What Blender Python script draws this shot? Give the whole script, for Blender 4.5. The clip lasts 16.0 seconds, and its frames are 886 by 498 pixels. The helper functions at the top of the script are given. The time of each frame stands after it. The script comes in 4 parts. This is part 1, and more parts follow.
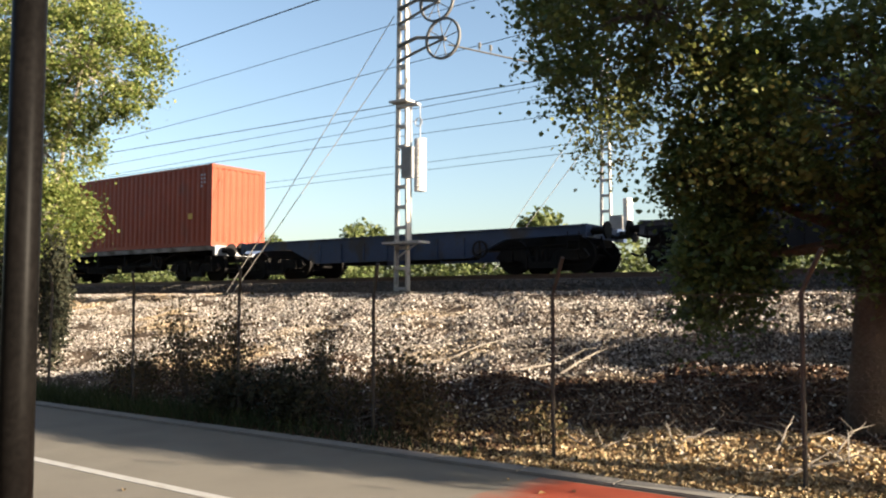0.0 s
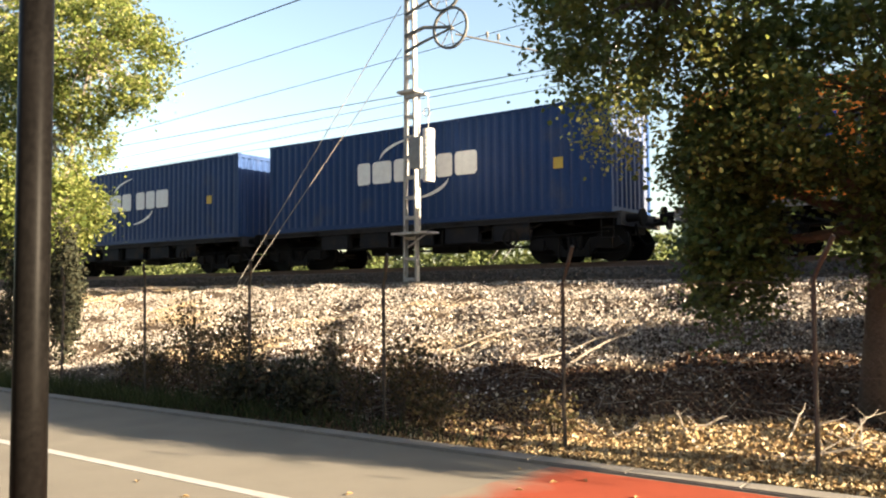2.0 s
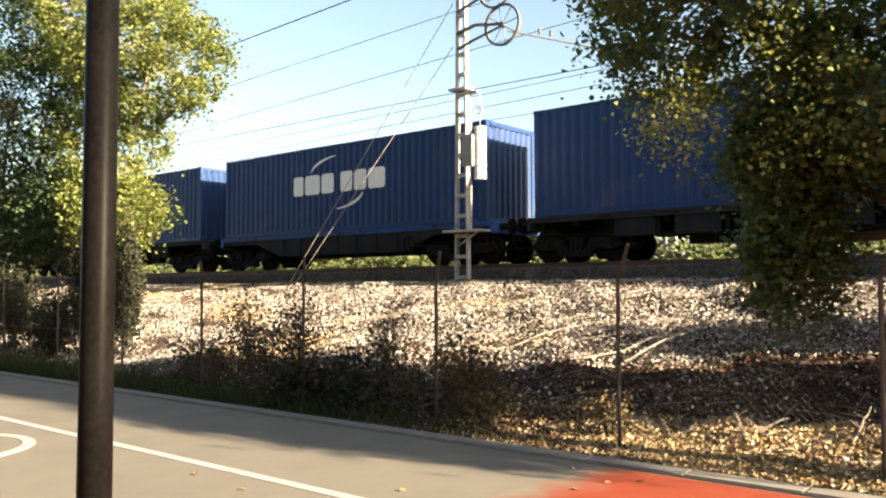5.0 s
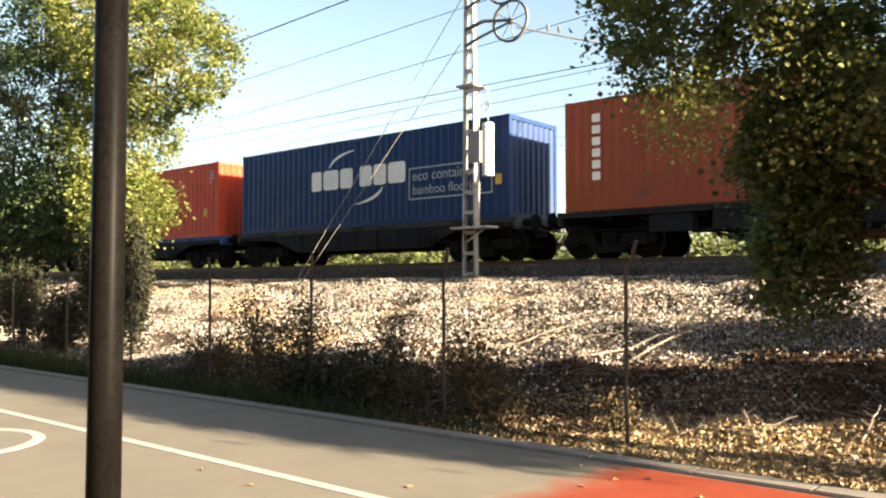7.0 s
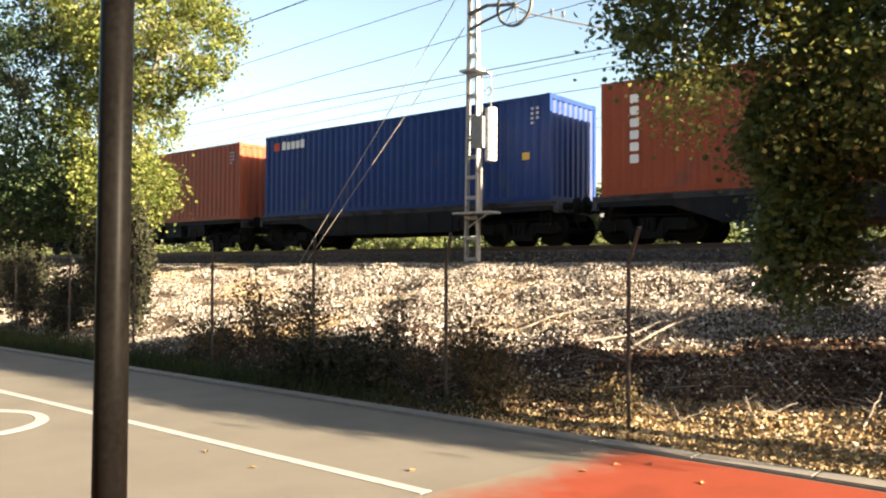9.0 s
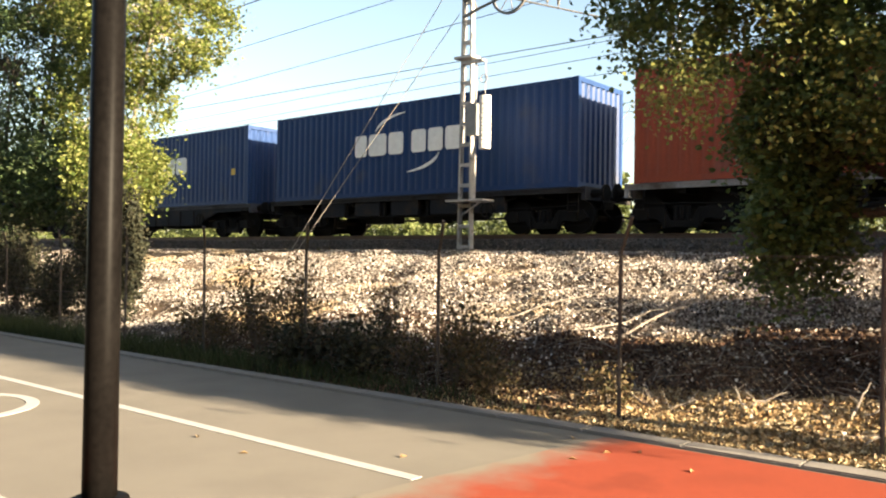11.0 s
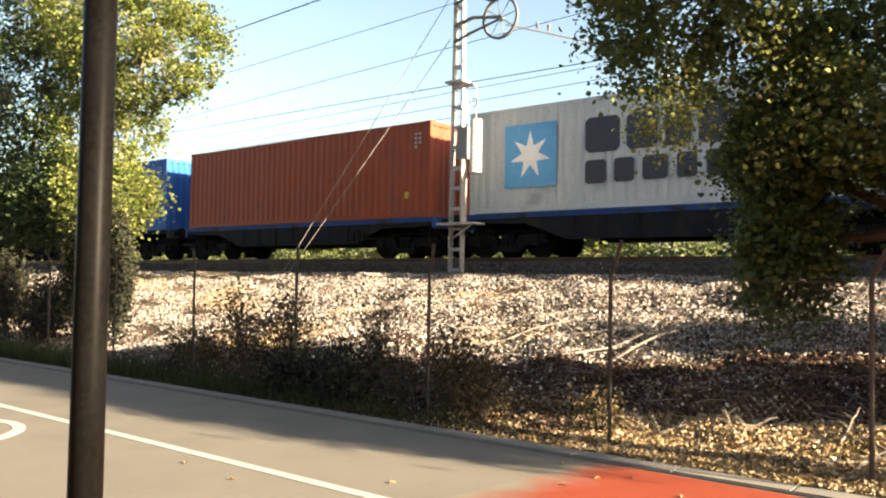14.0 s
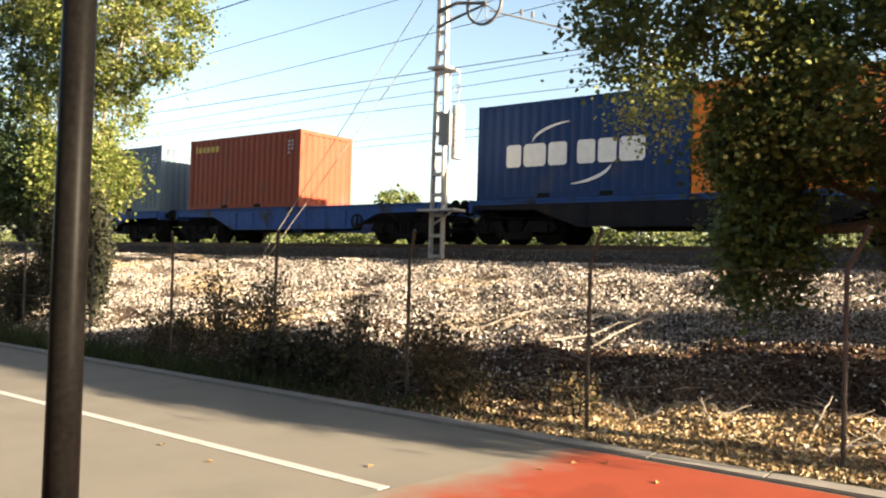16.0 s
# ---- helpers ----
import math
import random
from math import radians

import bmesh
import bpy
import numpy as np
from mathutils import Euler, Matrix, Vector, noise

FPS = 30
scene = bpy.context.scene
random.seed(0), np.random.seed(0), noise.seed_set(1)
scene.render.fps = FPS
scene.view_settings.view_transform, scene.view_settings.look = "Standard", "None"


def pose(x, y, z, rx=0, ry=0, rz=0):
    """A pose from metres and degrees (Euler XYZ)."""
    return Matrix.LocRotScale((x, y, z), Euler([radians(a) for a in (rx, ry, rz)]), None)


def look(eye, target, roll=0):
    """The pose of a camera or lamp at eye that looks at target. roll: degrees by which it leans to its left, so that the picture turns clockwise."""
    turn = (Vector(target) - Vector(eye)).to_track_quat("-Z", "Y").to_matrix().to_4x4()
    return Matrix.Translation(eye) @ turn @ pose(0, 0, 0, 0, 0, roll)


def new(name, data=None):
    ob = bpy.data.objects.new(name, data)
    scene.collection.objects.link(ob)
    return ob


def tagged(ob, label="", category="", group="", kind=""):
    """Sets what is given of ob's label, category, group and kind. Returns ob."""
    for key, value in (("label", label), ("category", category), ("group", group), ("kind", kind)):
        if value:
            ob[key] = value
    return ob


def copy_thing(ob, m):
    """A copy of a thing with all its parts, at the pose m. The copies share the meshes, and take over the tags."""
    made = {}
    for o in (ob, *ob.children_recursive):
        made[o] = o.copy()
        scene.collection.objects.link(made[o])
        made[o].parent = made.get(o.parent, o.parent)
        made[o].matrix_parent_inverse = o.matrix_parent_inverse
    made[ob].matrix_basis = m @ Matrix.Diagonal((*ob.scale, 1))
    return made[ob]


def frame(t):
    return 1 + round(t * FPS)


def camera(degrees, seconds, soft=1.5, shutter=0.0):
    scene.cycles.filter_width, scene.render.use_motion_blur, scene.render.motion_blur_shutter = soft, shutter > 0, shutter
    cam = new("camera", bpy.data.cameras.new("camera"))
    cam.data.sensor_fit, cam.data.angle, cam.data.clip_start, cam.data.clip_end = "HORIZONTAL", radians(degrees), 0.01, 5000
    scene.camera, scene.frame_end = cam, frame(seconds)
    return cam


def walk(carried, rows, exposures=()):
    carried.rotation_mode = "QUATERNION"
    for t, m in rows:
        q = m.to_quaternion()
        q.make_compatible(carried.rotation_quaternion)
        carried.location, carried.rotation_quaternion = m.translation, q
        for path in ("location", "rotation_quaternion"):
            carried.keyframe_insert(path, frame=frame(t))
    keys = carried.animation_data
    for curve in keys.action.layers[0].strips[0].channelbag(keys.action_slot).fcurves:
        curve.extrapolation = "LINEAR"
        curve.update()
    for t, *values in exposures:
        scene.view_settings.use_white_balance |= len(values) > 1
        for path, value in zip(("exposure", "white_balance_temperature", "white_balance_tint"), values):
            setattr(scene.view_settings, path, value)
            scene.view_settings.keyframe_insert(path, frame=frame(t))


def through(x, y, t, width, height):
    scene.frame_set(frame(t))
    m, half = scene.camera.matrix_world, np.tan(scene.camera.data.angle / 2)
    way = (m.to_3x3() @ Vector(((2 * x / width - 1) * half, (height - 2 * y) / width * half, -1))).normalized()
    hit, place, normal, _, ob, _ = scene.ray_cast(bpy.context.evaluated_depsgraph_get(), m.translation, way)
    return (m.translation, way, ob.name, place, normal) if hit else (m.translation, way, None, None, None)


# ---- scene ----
cam = camera(56.6, 16.0, soft=2.1)
PATH = [
    (0.0, pose(0.039, -0.030, 1.645, 93.60, -0.04, -0.45)),
    (0.5, pose(0.044, -0.038, 1.632, 93.79, 0.80, -0.66)),
    (1.0, pose(0.035, -0.027, 1.646, 93.68, 0.95, -1.19)),
    (1.5, pose(0.038, -0.031, 1.643, 93.12, 0.48, -0.36)),
    (2.0, pose(0.037, -0.021, 1.643, 92.93, 0.43, 0.22)),
    (2.5, pose(0.031, -0.004, 1.641, 92.76, 0.76, 0.33)),
    (3.0, pose(0.018, 0.007, 1.655, 92.93, 0.83, 1.34)),
    (3.5, pose(0.014, -0.003, 1.629, 93.28, 0.66, 2.94)),
    (6.0, pose(0.006, 0.010, 1.641, 92.57, 0.18, 3.97)),
    (6.5, pose(0.007, 0.013, 1.640, 92.60, 0.25, 4.27)),
    (7.0, pose(0.005, 0.006, 1.639, 92.57, 0.02, 4.23)),
    (7.5, pose(0.003, 0.006, 1.649, 92.36, -0.30, 4.17)),
    (8.0, pose(-0.008, 0.007, 1.632, 92.10, -0.53, 4.39)),
    (8.5, pose(-0.006, -0.001, 1.628, 92.00, -0.53, 4.45)),
    (9.0, pose(-0.012, 0.009, 1.632, 91.56, -0.37, 4.31)),
    (11.5, pose(-0.011, 0.011, 1.630, 90.25, -0.93, 3.75)),
    (12.0, pose(-0.012, 0.019, 1.634, 89.82, 0.05, 4.33)),
    (12.5, pose(-0.024, 0.013, 1.627, 91.21, -0.25, 5.28)),
    (13.0, pose(-0.013, 0.010, 1.638, 91.77, -0.03, 4.84)),
    (13.5, pose(-0.002, 0.004, 1.635, 92.13, -0.34, 3.69)),
    (14.0, pose(-0.000, 0.000, 1.650, 92.26, -0.92, 3.20)),
    (14.5, pose(0.000, -0.007, 1.648, 92.17, -1.13, 2.46)),
    (15.0, pose(-0.002, -0.008, 1.645, 92.25, -1.39, 2.15)),
    (15.5, pose(-0.004, -0.009, 1.648, 91.76, -1.76, 2.07)),
    (16.0, pose(-0.007, 0.003, 1.635, 91.37, -1.71, 1.79)),
]
EXPOSURES = [(0.0, 2.28, 6600, 10), (0.7, 2.58, 7000, 10), (1.5, 2.87, 7350, 10), (9.0, 2.90, 7400, 10), (13.5, 2.90, 7400, 10), (15.0, 2.85, 7350, 10), (16.0, 2.77, 7250, 10)]
walk(cam, PATH, EXPOSURES)

# The railway runs along s, the way across it is q; both in metres from the camera's stand.
HEAD = radians(-35.87)
LINE = Matrix.Rotation(HEAD, 4, "Z")
TRAIN = [(0, -300.00), (1, -278.56), (2, -257.20), (3, -235.57), (3.5, -224.93), (6, -171.82), (7, -150.65), (8, -129.48), (9, -108.34), (11.5, -55.48), (12.5, -34.21), (13.5, -12.62), (14.5, 8.64), (15.5, 29.88), (16, 40.44), ]


def at(s, q, z=0.0, turn=0.0):
    """A pose at s along the railway, q across it and z up, turned with the railway."""
    return LINE @ pose(s, q, z, 0, 0, turn)


# ---- world and sun ----
SUN_EL, SUN_OFF = 17.0, 8.5
sun_way = LINE @ Vector((math.cos(radians(SUN_OFF)) * math.cos(radians(SUN_EL)), math.sin(radians(SUN_OFF)) * math.cos(radians(SUN_EL)), math.sin(radians(SUN_EL))))
world = bpy.data.worlds.new("sky")
scene.world = world
world.use_nodes = True
wn = world.node_tree
sky = wn.nodes.new("ShaderNodeTexSky")
sky.sky_type, sky.sun_disc = "NISHITA", False
sky.sun_elevation = radians(SUN_EL)
sky.sun_rotation = math.atan2(sun_way.x, sun_way.y)
sky.air_density, sky.dust_density, sky.ozone_density = 1.0, 1.8, 1.2
wn.links.new(sky.outputs[0], wn.nodes["Background"].inputs[0])
wn.nodes["Background"].inputs[1].default_value = 0.052
sun_data = bpy.data.lights.new("sun", "SUN")
sun_data.energy, sun_data.angle, sun_data.color = 5.0, radians(0.55), (1.0, 0.86, 0.67)
sun = new("sun", sun_data)
sun.matrix_world = look(sun_way * 50, (0, 0, 0))


# ---- materials ----
def material(name, color, rough=0.7, metal=0.0, vary=0.25, scale=3.0, fine=40.0, bump=0.2, dist=0.01, spec=0.5, second=None, stain=0.0, island=None):
    """Colour varied by coarse and fine noise, with relief. second: a stain's colour; island: colours picked for each loose piece."""
    m = bpy.data.materials.new(name)
    m.use_nodes = True
    nt = m.node_tree
    b = nt.nodes["Principled BSDF"]
    b.inputs["Roughness"].default_value, b.inputs["Metallic"].default_value = rough, metal
    b.inputs["Specular IOR Level"].default_value = spec
    geo = nt.nodes.new("ShaderNodeTexCoord")
    n1, n2 = nt.nodes.new("ShaderNodeTexNoise"), nt.nodes.new("ShaderNodeTexNoise")
    n1.inputs["Scale"].default_value, n2.inputs["Scale"].default_value = scale, fine
    n1.inputs["Detail"].default_value, n2.inputs["Detail"].default_value = 5, 4
    for n in (n1, n2):
        nt.links.new(geo.outputs["Object"], n.inputs["Vector"])
    if island:
        info = nt.nodes.new("ShaderNodeNewGeometry")
        ramp = nt.nodes.new("ShaderNodeValToRGB")
        ramp.color_ramp.interpolation = "LINEAR"
        el = ramp.color_ramp.elements
        el[0].position, el[0].color = 0.0, (*island[0], 1)
        el[1].position, el[1].color = 1.0, (*island[-1], 1)
        for i, c in enumerate(island[1:-1]):
            e = el.new((i + 1) / (len(island) - 1))
            e.color = (*c, 1)
        nt.links.new(info.outputs["Random Per Island"], ramp.inputs[0])
        base = ramp.outputs[0]
    else:
        rgb = nt.nodes.new("ShaderNodeRGB")
        rgb.outputs[0].default_value = (*color, 1)
        base = rgb.outputs[0]
    if second:
        r = nt.nodes.new("ShaderNodeValToRGB")
        r.color_ramp.elements[0].position, r.color_ramp.elements[1].position = 0.62 - stain * 0.3, 0.75 - stain * 0.25
        nt.links.new(n1.outputs[0], r.inputs[0])
        mx = nt.nodes.new("ShaderNodeMix")
        mx.data_type = "RGBA"
        nt.links.new(r.outputs[0], mx.inputs[0])
        nt.links.new(base, mx.inputs[6])
        mx.inputs[7].default_value = (*second, 1)
        base = mx.outputs[2]
    add = nt.nodes.new("ShaderNodeMath")
    add.operation = "ADD"
    nt.links.new(n1.outputs[0], add.inputs[0])
    nt.links.new(n2.outputs[0], add.inputs[1])
    rng = nt.nodes.new("ShaderNodeMapRange")
    rng.inputs[1].default_value, rng.inputs[2].default_value = 0.6, 1.4
    rng.inputs[3].default_value, rng.inputs[4].default_value = 1 - vary, 1 + vary
    nt.links.new(add.outputs[0], rng.inputs[0])
    mul = nt.nodes.new("ShaderNodeMix")
    mul.data_type, mul.blend_type = "RGBA", "MULTIPLY"
    mul.inputs[0].default_value = 1
    nt.links.new(base, mul.inputs[6])
    nt.links.new(rng.outputs[0], mul.inputs[7])
    nt.links.new(mul.outputs[2], b.inputs["Base Color"])
    if bump:
        bp = nt.nodes.new("ShaderNodeBump")
        bp.inputs["Strength"].default_value, bp.inputs["Distance"].default_value = bump, dist
        nt.links.new(n2.outputs[0], bp.inputs["Height"])
        nt.links.new(bp.outputs[0], b.inputs["Normal"])
    return m


def leaf_material(name, colors, through=0.35, rough=0.55):
    """Leaves: colours picked leaf by leaf, and some light let through."""
    m = material(name, colors[0], rough, island=colors, vary=0.25, scale=0.6, fine=6, bump=0, spec=0.3)
    nt = m.node_tree
    b = nt.nodes["Principled BSDF"]
    tr = nt.nodes.new("ShaderNodeBsdfTranslucent")
    mx = nt.nodes.new("ShaderNodeMixShader")
    mx.inputs[0].default_value = through
    col = b.inputs["Base Color"].links[0].from_socket
    nt.links.new(col, tr.inputs[0])
    nt.links.new(b.outputs[0], mx.inputs[1])
    nt.links.new(tr.outputs[0], mx.inputs[2])
    nt.links.new(mx.outputs[0], nt.nodes["Material Output"].inputs[0])
    return m


def worn_paint(name, paint, under, x0, x1):
    """Road paint that is worn through to the asphalt towards its end, from x1 to x0."""
    m = material(name, paint, 0.8, vary=0.22, scale=1.5, fine=120, bump=0.3, dist=0.005, spec=0.15, second=tuple(0.75 * v for v in paint), stain=0.3)
    nt = m.node_tree
    b = nt.nodes["Principled BSDF"]
    col = b.inputs["Base Color"].links[0].from_socket
    geo, sep = nt.nodes.new("ShaderNodeTexCoord"), nt.nodes.new("ShaderNodeSeparateXYZ")
    nt.links.new(geo.outputs["Object"], sep.inputs[0])
    far = nt.nodes.new("ShaderNodeMapRange")
    far.inputs[1].default_value, far.inputs[2].default_value = x0, x1
    far.inputs[3].default_value, far.inputs[4].default_value = -0.25, 0.75
    nt.links.new(sep.outputs[0], far.inputs[0])
    n = nt.nodes.new("ShaderNodeTexNoise")
    n.inputs["Scale"].default_value, n.inputs["Detail"].default_value = 2.2, 8
    nt.links.new(geo.outputs["Object"], n.inputs["Vector"])
    add = nt.nodes.new("ShaderNodeMath")
    add.operation = "ADD"
    nt.links.new(far.outputs[0], add.inputs[0])
    nt.links.new(n.outputs[0], add.inputs[1])
    cut = nt.nodes.new("ShaderNodeMapRange")
    cut.inputs[1].default_value, cut.inputs[2].default_value = 0.3, 0.85
    nt.links.new(add.outputs[0], cut.inputs[0])
    mx = nt.nodes.new("ShaderNodeMix")
    mx.data_type = "RGBA"
    nt.links.new(cut.outputs[0], mx.inputs[0])
    mx.inputs[6].default_value = (*under, 1)
    nt.links.new(col, mx.inputs[7])
    nt.links.new(mx.outputs[2], b.inputs["Base Color"])
    return m


M = {
    "asphalt": material("asphalt", (0.148, 0.135, 0.114), 0.88, vary=0.22, scale=0.9, fine=140, bump=0.35, dist=0.006, spec=0.12, second=(0.122, 0.111, 0.094), stain=0.25),
    "red_paint": worn_paint("red_paint", (0.215, 0.042, 0.021), (0.16, 0.141, 0.113), -4.05, -2.9),
    "white_paint": material("white_paint", (0.33, 0.32, 0.3), 0.7, vary=0.2, scale=6, fine=90, bump=0.2, dist=0.003, second=(0.24, 0.225, 0.195), stain=0.25),
    "concrete": material("concrete", (0.15, 0.137, 0.12), 0.9, vary=0.3, scale=4, fine=70, bump=0.4, dist=0.006),
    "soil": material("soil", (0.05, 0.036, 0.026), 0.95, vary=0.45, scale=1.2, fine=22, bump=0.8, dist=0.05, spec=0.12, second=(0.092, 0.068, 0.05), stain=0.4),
    "ballast": material("ballast", (0.2, 0.18, 0.16), 0.95, vary=0.4, scale=9, fine=45, bump=0.9, dist=0.04, island=[(0.04, 0.034, 0.03), (0.075, 0.064, 0.055), (0.12, 0.103, 0.088)]),
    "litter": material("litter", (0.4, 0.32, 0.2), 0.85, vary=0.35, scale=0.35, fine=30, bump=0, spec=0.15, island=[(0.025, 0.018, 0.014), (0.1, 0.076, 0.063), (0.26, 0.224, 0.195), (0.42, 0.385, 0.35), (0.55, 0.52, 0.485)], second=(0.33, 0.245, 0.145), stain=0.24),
    "gold_litter": material("gold_litter", (0.4, 0.3, 0.1), 0.85, vary=0.3, scale=0.7, fine=30, bump=0, spec=0.15, island=[(0.12, 0.07, 0.036), (0.25, 0.165, 0.08), (0.38, 0.285, 0.16), (0.46, 0.385, 0.26)]),
    "twig": material("twig", (0.21, 0.18, 0.15), 0.9, vary=0.3, scale=5, fine=60, bump=0.4),
    # rust-brown leaves, kept dark to carry the lower bank's shade
    "rust_shade_litter": material("rust_shade_litter", (0.1, 0.05, 0.03), 0.9, vary=0.35, scale=0.8, fine=30, bump=0, spec=0.12, island=[(0.018, 0.011, 0.008), (0.045, 0.024, 0.016), (0.085, 0.046, 0.03), (0.16, 0.11, 0.075)]),
    "bark": material("bark", (0.075, 0.058, 0.043), 0.95, vary=0.4, scale=4, fine=30, bump=0.9, dist=0.02),
    "pale_bark": material("pale_bark", (0.30, 0.26, 0.21), 0.95, vary=0.4, scale=4, fine=30, bump=0.7, dist=0.02),
    "rail": material("rail", (0.14, 0.09, 0.07), 0.6, metal=0.6, vary=0.3, scale=3, fine=50),
    "black_pole": material("black_pole", (0.0042, 0.0038, 0.0036), 0.4, spec=0.022, vary=0.6, scale=2.5, fine=60, bump=0.1, dist=0.002),
    "fence_steel": material("fence_steel", (0.045, 0.039, 0.034), 0.8, metal=0.1, vary=0.35, scale=8, fine=70, second=(0.055, 0.03, 0.018), stain=0.3),
    "wire_steel": material("wire_steel", (0.075, 0.06, 0.05), 0.7, metal=0.2, vary=0.3, scale=4, fine=50, bump=0),
    "galvanised": material("galvanised", (0.36, 0.35, 0.34), 0.6, metal=0.15, vary=0.25, scale=5, fine=60, bump=0.15, second=(0.2, 0.175, 0.155), stain=0.3),
    "weight_white": material("weight_white", (0.62, 0.60, 0.57), 0.7, vary=0.12, scale=6, fine=50),
    "box_grey": material("box_grey", (0.22, 0.22, 0.215), 0.6, vary=0.2, scale=6, fine=50),
    "dark_steel": material("dark_steel", (0.1, 0.097, 0.093), 0.6, metal=0.1, vary=0.25, scale=6, fine=50),
    "guy_steel": material("guy_steel", (0.27, 0.25, 0.23), 0.6, metal=0.2, vary=0.2, bump=0),
    "mark_teal": material("mark_teal", (0.008, 0.05, 0.06), 0.6, vary=0.2, scale=3, fine=20, bump=0),
    "cable": material("cable", (0.018, 0.017, 0.016), 0.7, metal=0.0, vary=0.2, bump=0, spec=0.15),
    "wagon_grey": material("wagon_grey", (0.26, 0.26, 0.27), 0.7, vary=0.4, scale=1.2, fine=20, second=(0.07, 0.06, 0.055), stain=0.5),
    "wagon_mid": material("wagon_mid", (0.03, 0.031, 0.036), 0.8, vary=0.35, scale=2, fine=20, spec=0.2, second=(0.016, 0.014, 0.013), stain=0.4),
    "wagon_sill": material("wagon_sill", (0.06, 0.064, 0.08), 0.75, vary=0.4, scale=1.5, fine=20, spec=0.25, second=(0.022, 0.02, 0.022), stain=0.45),
    "wagon_dark": material("wagon_dark", (0.011, 0.012, 0.016), 0.8, vary=0.35, scale=2, fine=20, spec=0.2, second=(0.02, 0.016, 0.013), stain=0.35),
    "wagon_blue": material("wagon_blue", (0.018, 0.078, 0.28), 0.65, vary=0.35, scale=1.5, fine=20, spec=0.3, second=(0.022, 0.026, 0.04), stain=0.3),
    "wagon_navy": material("wagon_navy", (0.012, 0.032, 0.085), 0.6, vary=0.35, scale=1.5, fine=20, second=(0.02, 0.02, 0.026), stain=0.4),
    "iron": material("iron", (0.009, 0.008, 0.0075), 0.85, vary=0.4, scale=4, fine=30, spec=0.15),
    "mark_white": material("mark_white", (0.75, 0.75, 0.73), 0.6, vary=0.15, scale=5, fine=30, bump=0),
    "mark_dark": material("mark_dark", (0.03, 0.035, 0.05), 0.6, vary=0.15, scale=5, fine=30, bump=0),
    "mark_faint": material("mark_faint", (0.36, 0.39, 0.43), 0.6, vary=0.3, scale=5, fine=30, bump=0),
    "mark_blue": material("mark_blue", (0.02, 0.045, 0.32), 0.6, vary=0.15, scale=5, fine=30, bump=0),
    "mark_sky": material("mark_sky", (0.08, 0.32, 0.58), 0.6, vary=0.15, scale=5, fine=30, bump=0),
    "mark_yellow": material("mark_yellow", (0.50, 0.34, 0.06), 0.6, vary=0.15, scale=5, fine=30, bump=0),
    "leaf_sunny": leaf_material("leaf_sunny", [(0.055, 0.088, 0.024), (0.12, 0.155, 0.036), (0.19, 0.215, 0.06), (0.28, 0.28, 0.11)], 0.5),
    "leaf_deep": leaf_material("leaf_deep", [(0.038, 0.062, 0.02), (0.072, 0.108, 0.033), (0.11, 0.15, 0.045), (0.08, 0.12, 0.038), (0.15, 0.185, 0.06)], 0.42, 0.42),
    "leaf_cool": leaf_material("leaf_cool", [(0.028, 0.052, 0.024), (0.055, 0.092, 0.04), (0.095, 0.14, 0.06), (0.15, 0.19, 0.09)], 0.45, 0.45),
    # near-black leaves: the understorey's shade is put into their colour
    "leaf_shaded": leaf_material("leaf_shaded", [(0.01, 0.013, 0.007), (0.02, 0.022, 0.011), (0.034, 0.031, 0.016)], 0.1, 0.85),
    "leaf_sun_fleck": leaf_material("leaf_sun_fleck", [(0.1, 0.13, 0.03), (0.2, 0.22, 0.06), (0.32, 0.32, 0.11)], 0.5),
    "leaf_shrub": leaf_material("leaf_shrub", [(0.03, 0.034, 0.013), (0.07, 0.055, 0.024), (0.14, 0.092, 0.045)], 0.35, 0.8),
    "leaf_grass": leaf_material("leaf_grass", [(0.014, 0.026, 0.008), (0.026, 0.04, 0.012), (0.05, 0.055, 0.022)], 0.25, 0.8),
    "leaf_hedge": leaf_material("leaf_hedge", [(0.05, 0.07, 0.022), (0.095, 0.12, 0.036), (0.16, 0.175, 0.07)], 0.35, 0.7),
}
PAINT = {
    "rust_red": (0.225, 0.043, 0.02), "orange": (0.72, 0.20, 0.025), "navy": (0.0065, 0.032, 0.11), "sky_blue": (0.006, 0.088, 0.34),
    "brown": (0.27, 0.058, 0.026), "red": (0.52, 0.055, 0.022), "dark_brown": (0.155, 0.035, 0.024), "pale_grey": (0.45, 0.475, 0.48),
    "slate": (0.09, 0.13, 0.17), "deep_blue": (0.005, 0.03, 0.14),
}
for k, c in PAINT.items():
    M["paint_" + k] = material("paint_" + k, c, 0.5, vary=0.16, scale=0.8, fine=14, bump=0.08, dist=0.01, spec=0.25, second=tuple(0.6 * v + 0.02 for v in c), stain=0.1)


# ---- building blocks ----
def link(name, bm, mat, parent=None, m=None, smooth=False):
    me = bpy.data.meshes.new(name)
    bm.to_mesh(me)
    bm.free()
    me.materials.append(mat)
    if smooth:
        me.polygons.foreach_set("use_smooth", [True] * len(me.polygons))
    ob = new(name, me)
    if parent:
        ob.parent = parent
    if m is not None:
        ob.matrix_basis = m
    return ob


def part(name, bm, mat, parent, label="", m=None, smooth=False):
    ob = link(name, bm, mat, parent, m, smooth)
    if label:
        ob["label"] = label
    return ob


def again(name, ob, parent, m):
    """One more piece on the same mesh."""
    o = new(name, ob.data)
    o.parent, o.matrix_basis = parent, m
    return o


def thing(name, m, label, category, group="", kind=""):
    ob = new(name)
    ob.empty_display_size = 0.2
    ob.matrix_basis = m
    return tagged(ob, label, category, group, kind)


